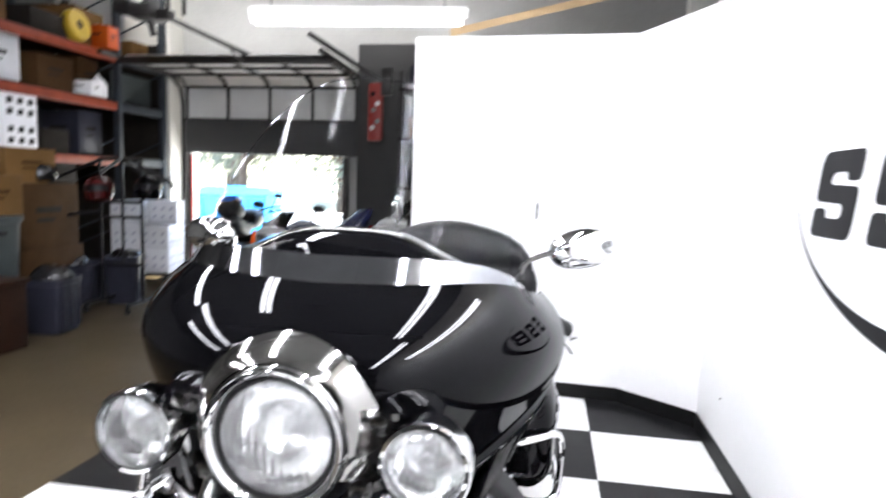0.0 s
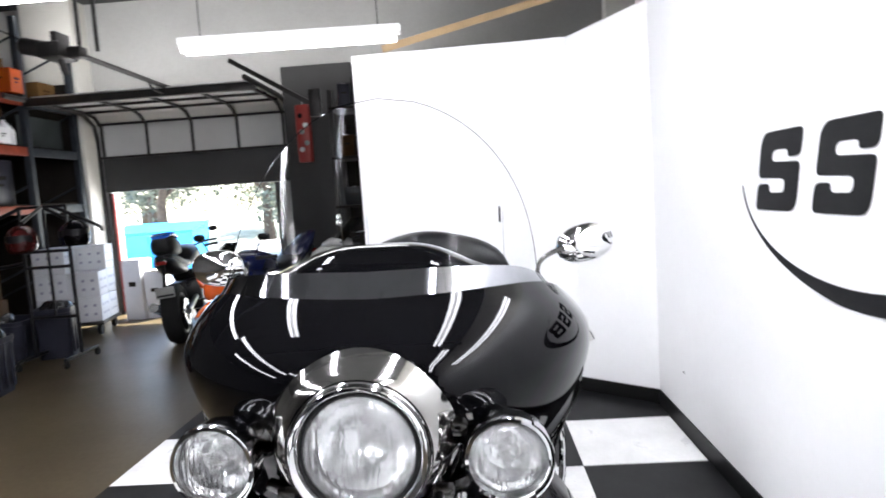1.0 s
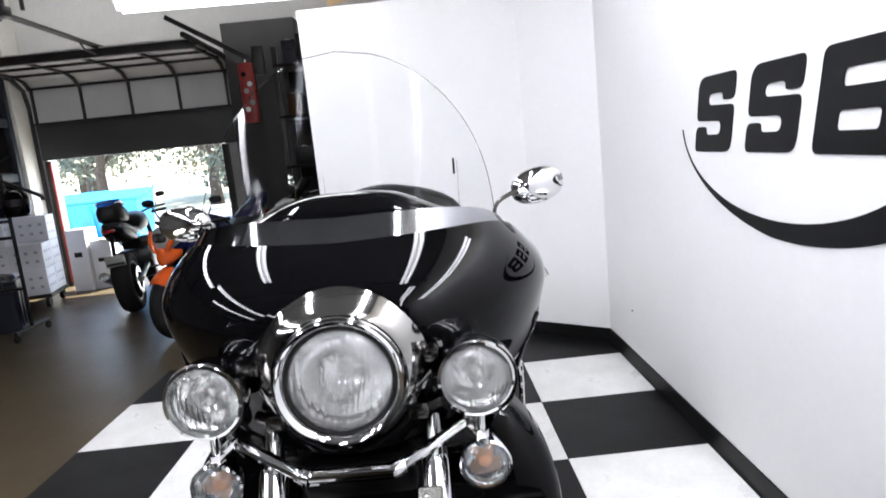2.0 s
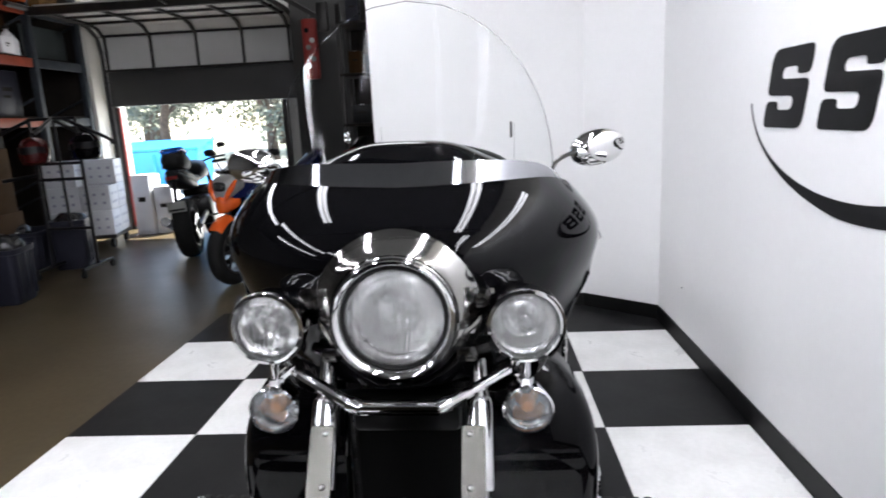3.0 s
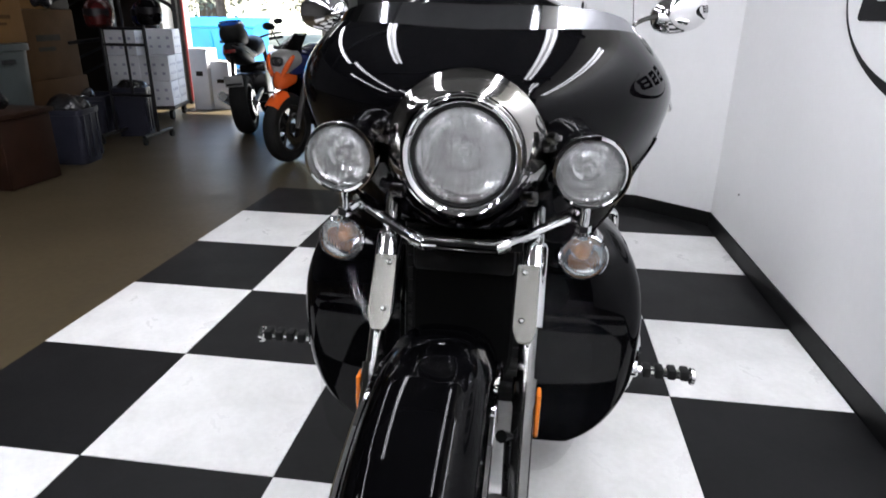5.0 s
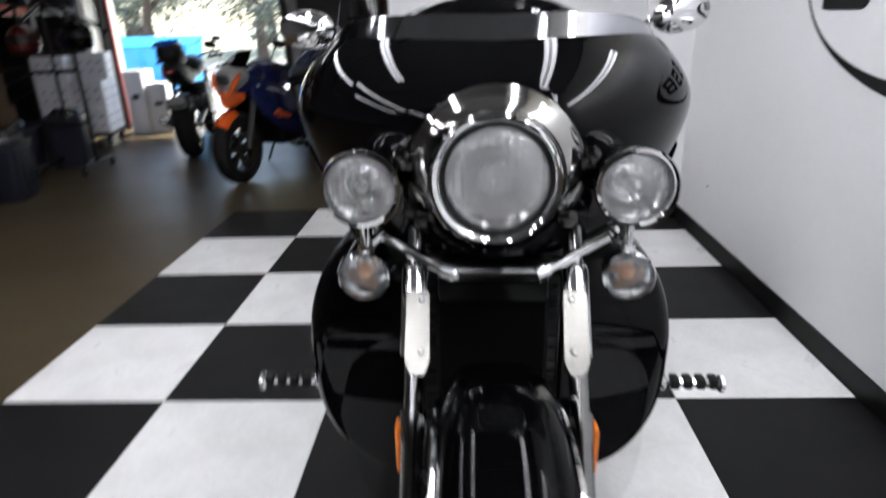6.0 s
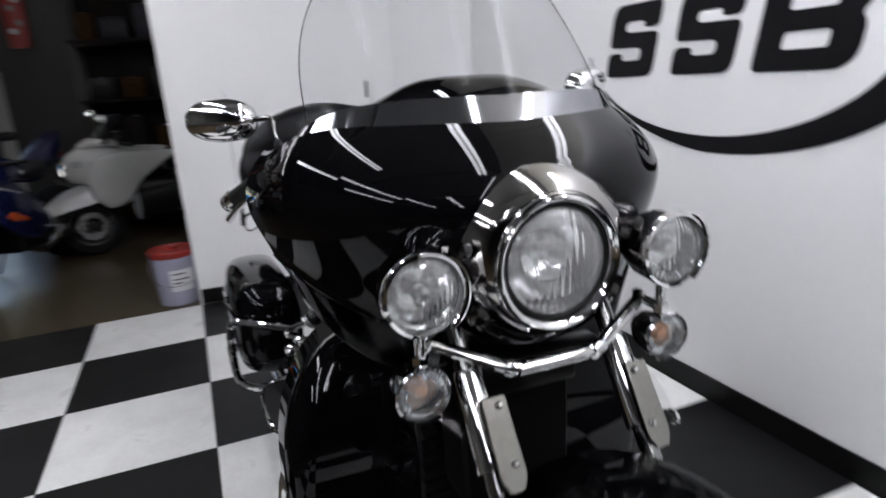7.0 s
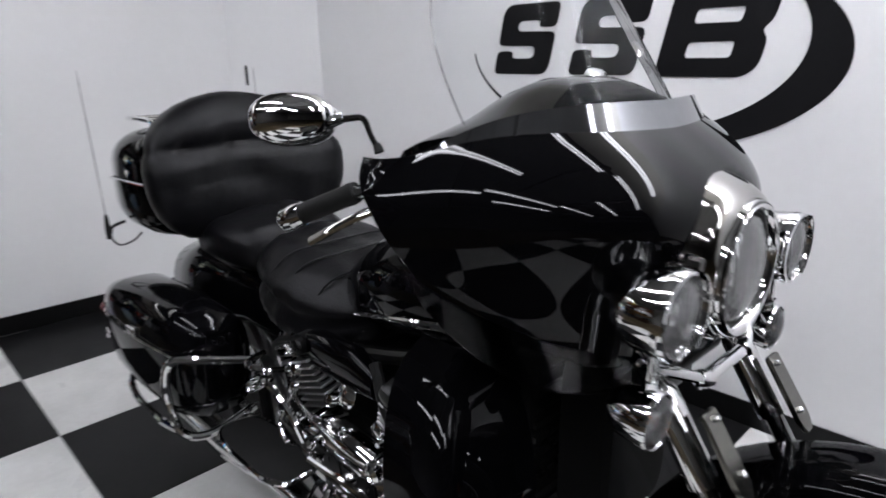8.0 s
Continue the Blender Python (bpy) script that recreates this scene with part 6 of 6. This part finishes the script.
# red bag and dark shelves right of the doorway
banner = thing("red_banner", loft([oval(0, 0, z, a, 0.04, 3, 20, "xy") for z, a in ((0.0, 0.075), (0.015, 0.095), (0.70, 0.095), (0.715, 0.075))]), M_RED, "long red hanging banner with dark patches", "banner", at=pose(-0.12, 6.10, 1.88))
for x, z, m in ((-0.03, 0.16, M_LABEL), (0.035, 0.24, M_PLATE), (-0.02, 0.38, M_PLATE), (0.03, 0.46, M_LABEL), (-0.03, 0.58, M_MARK)):
    part("patch", lathe([(0.032, 0), (0.03, 0.004), (0.001, 0.005)], towards((x, -0.038, z), (x, -1, z)), 14), m, banner)
part("hook", tube([(0, 0, 0.715), (0, 0.03, 0.80), (0, 0.11, 0.82)], 0.008, 6), M_STEEL, banner)
shelf = thing("shelving", None, None, "dark steel shelving crowded with black parts", "shelf")
for x in (0.42, 1.75):
    for y in (5.25, 5.75):
        part("post", block(x, y, 1.3, 0.05, 0.05, 2.6, 0.004), M_DARK_STEEL, shelf)
for z in (0.12, 0.72, 1.3, 1.85, 2.4):
    part("board", block(1.085, 5.5, z, 1.38, 0.56, 0.03, 0.004), M_SHELF, shelf)
part("back", block(1.085, 5.79, 1.3, 1.38, 0.02, 2.6), M_SHELF, shelf)
srng = random.Random(12)
for z in (0.137, 0.737, 1.317, 1.867, 2.417):
    x = 0.5
    while x < 1.6:
        w = srng.uniform(0.14, 0.3)
        carton(w, 0.34, srng.uniform(0.18, 0.42), pose(x + w / 2, 5.42, z, 0, 0, srng.uniform(-5, 5)), srng.choice((M_SHELF, M_CARD_DARK, M_TOTE, M_PLASTIC)), "dark parts box on a steel shelf", "shelf boxes")
        x += w + srng.uniform(0.02, 0.1)
jug = thing("oil_jug", None, None, "yellow plastic oil jug on the floor", "jug", at=pose(1.42, 4.86, 0.0))
part("jug_body", loft([oval(0, 0, z, a, a * 0.7, 4, 20, "xy") for z, a in ((0, 0.10), (0.02, 0.11), (0.28, 0.11), (0.34, 0.07), (0.38, 0.03))]), M_YELLOW, jug)
part("cap", lathe([(0.028, 0.375), (0.028, 0.405), (0.001, 0.41)], None, 14), M_RUBBER, jug)

# timber and pipe above the display wall
thing("timber_beam", tube([(1.35, 2.86, 2.45), (2.95, 2.86, 2.80)], 0.05, 4, squash=0.6), M_WOOD, "pale pine timber brace above the white wall", "beam", smooth=20)
thing("steel_brace", joined(tube([(-0.66, 5.2, 3.0), (0.24, 5.2, 2.45)], 0.035, 4), block(0.26, 5.2, 2.47, 0.12, 0.08, 0.30, 0.01)), M_DARK_STEEL, "dark steel brace beside the garage door", "brace")
thing("cream_partition", block(3.55, 3.3, 1.6, 1.0, 0.12, 3.2), M_CREAM, "cream painted partition behind the white wall", "wall", kind="structure")

# ---- the yard outside ----
dump = thing("dumpster", None, None, "bright blue steel dumpster with a sloped lid", "dumpster", at=pose(-5.35, 12.4, -0.05, 0, 0, 8))
part("tub", loft([[Vector((-0.85, -0.6, 0.1)), Vector((0.85, -0.6, 0.1)), Vector((0.85, 0.6, 0.1)), Vector((-0.85, 0.6, 0.1))], [Vector((-0.95, -0.75, 0.95)), Vector((0.95, -0.75, 0.95)), Vector((0.95, 0.7, 1.1)), Vector((-0.95, 0.7, 1.1))]]), M_DUMP, dump)
part("lid", loft([[Vector((-0.98, -0.78, 0.96)), Vector((0.98, -0.78, 0.96)), Vector((0.98, 0.72, 1.12)), Vector((-0.98, 0.72, 1.12))], [Vector((-0.98, -0.78, 1.0)), Vector((0.98, -0.78, 1.0)), Vector((0.98, 0.72, 1.17)), Vector((-0.98, 0.72, 1.17))]]), M_DUMP, dump)
for x in (-0.55, 0.0, 0.55):
    part("rib", block(x, -0.70, 0.55, 0.07, 0.08, 0.75, 0.01), M_DUMP, dump)
for x in (-0.7, 0.7):
    part("skid", block(x, 0, 0.05, 0.12, 1.1, 0.1), M_DARK_STEEL, dump)
bank = thing("grass_bank", loft([[Vector((x, y, z)) for y, z in ((24, -0.06), (28, 0.25), (36, 0.6), (80, 1.2), (80, -0.3), (24, -0.3))] for x in (-60, -30, -10, 0, 15, 40)]), M_GRASS, "sunlit dry grass bank across the yard", "grass", kind="structure")


def tree(at, height, spread, seed, label):
    r = random.Random(seed)
    t = thing("tree", None, None, label, "tree", "yard trees", at=at)
    limbs, tips = [], []
    top = Vector((r.uniform(-0.4, 0.4), r.uniform(-0.4, 0.4), height * 0.6))
    limbs.append(tube([(0, 0, -0.1), (r.uniform(-0.1, 0.1), 0, height * 0.2), tuple(top * 0.6 + Vector((0.1, 0, 0))), tuple(top)], [height * 0.032, height * 0.024, height * 0.018, height * 0.01], 8, 4))
    for i in range(11):
        h = r.uniform(0.14, 0.58) * height
        a = r.uniform(0, 6.28)
        root = Vector((0, 0, h))
        end = root + Vector((math.cos(a) * spread * r.uniform(0.5, 1), math.sin(a) * spread * r.uniform(0.5, 1), height * r.uniform(-0.06, 0.30)))
        mid = root.lerp(end, 0.5) + Vector((r.uniform(-0.3, 0.3), r.uniform(-0.3, 0.3), r.uniform(0, 0.4)))
        limbs.append(tube([tuple(root), tuple(mid), tuple(end)], [height * 0.012, height * 0.008, height * 0.003], 6, 4))
        tips += [end, mid.lerp(end, 0.5), mid]
    tips.append(top)
    part("trunk", joined(*limbs), M_BARK, t)
    verts, faces = [], []
    for tip in tips:
        for k in range(150):
            d = Vector((r.gauss(0, 1), r.gauss(0, 1), r.gauss(0, 0.7)))
            p = tip + d * spread * 0.22
            s = r.uniform(0.06, 0.15)
            u = Vector((r.gauss(0, 1), r.gauss(0, 1), r.gauss(0, 1))).normalized()
            v = u.orthogonal().normalized()
            i = len(verts)
            verts += [p - u * s, p + v * s * 0.5, p + u * s, p - v * s * 0.5]
            faces.append((i, i + 1, i + 2, i + 3))
    me = bpy.data.meshes.new("crown")
    me.from_pydata([tuple(q) for q in verts], [], faces)
    me.materials.append(M_LEAF)
    crown = new("crown", me)
    crown.parent = t
    return t


for i, (x, y, h, s) in enumerate(((-8.5, 19, 6.5, 2.6), (-5.6, 21, 7.5, 3.0), (-2.6, 18.5, 6.0, 2.4), (-11.5, 24, 8, 3.2), (0.6, 22, 7, 3.0), (-7.0, 27, 8, 3.4), (-3.5, 28, 8, 3.4), (3.5, 27, 8, 3.4), (-15, 30, 9, 3.8))):
    tree(pose(x, y, 0.2 if y < 22 else 0.6, 0, 0, 40 * i), h, s, 30 + i, "leafy tree in sunlight across the yard")

# ---- checkered floor tiles ----
def tile_mesh(material):
    bm = block(0, 0, 0, TILE - 0.0024, TILE - 0.0024, 0.005, 0.0012, None, 1)
    return mesh_of("tile", bm, material)


tile_white, tile_black = tile_mesh(M_TILE_W), tile_mesh(M_TILE_B)
for i in range(5):
    for j in range(-6, 4):
        t = new("tile", tile_white if (i + j) % 2 == 0 else tile_black)
        t.parent = checker
        t.location = ((i + 0.5) * TILE, (j + 0.5) * TILE, 0.0058)
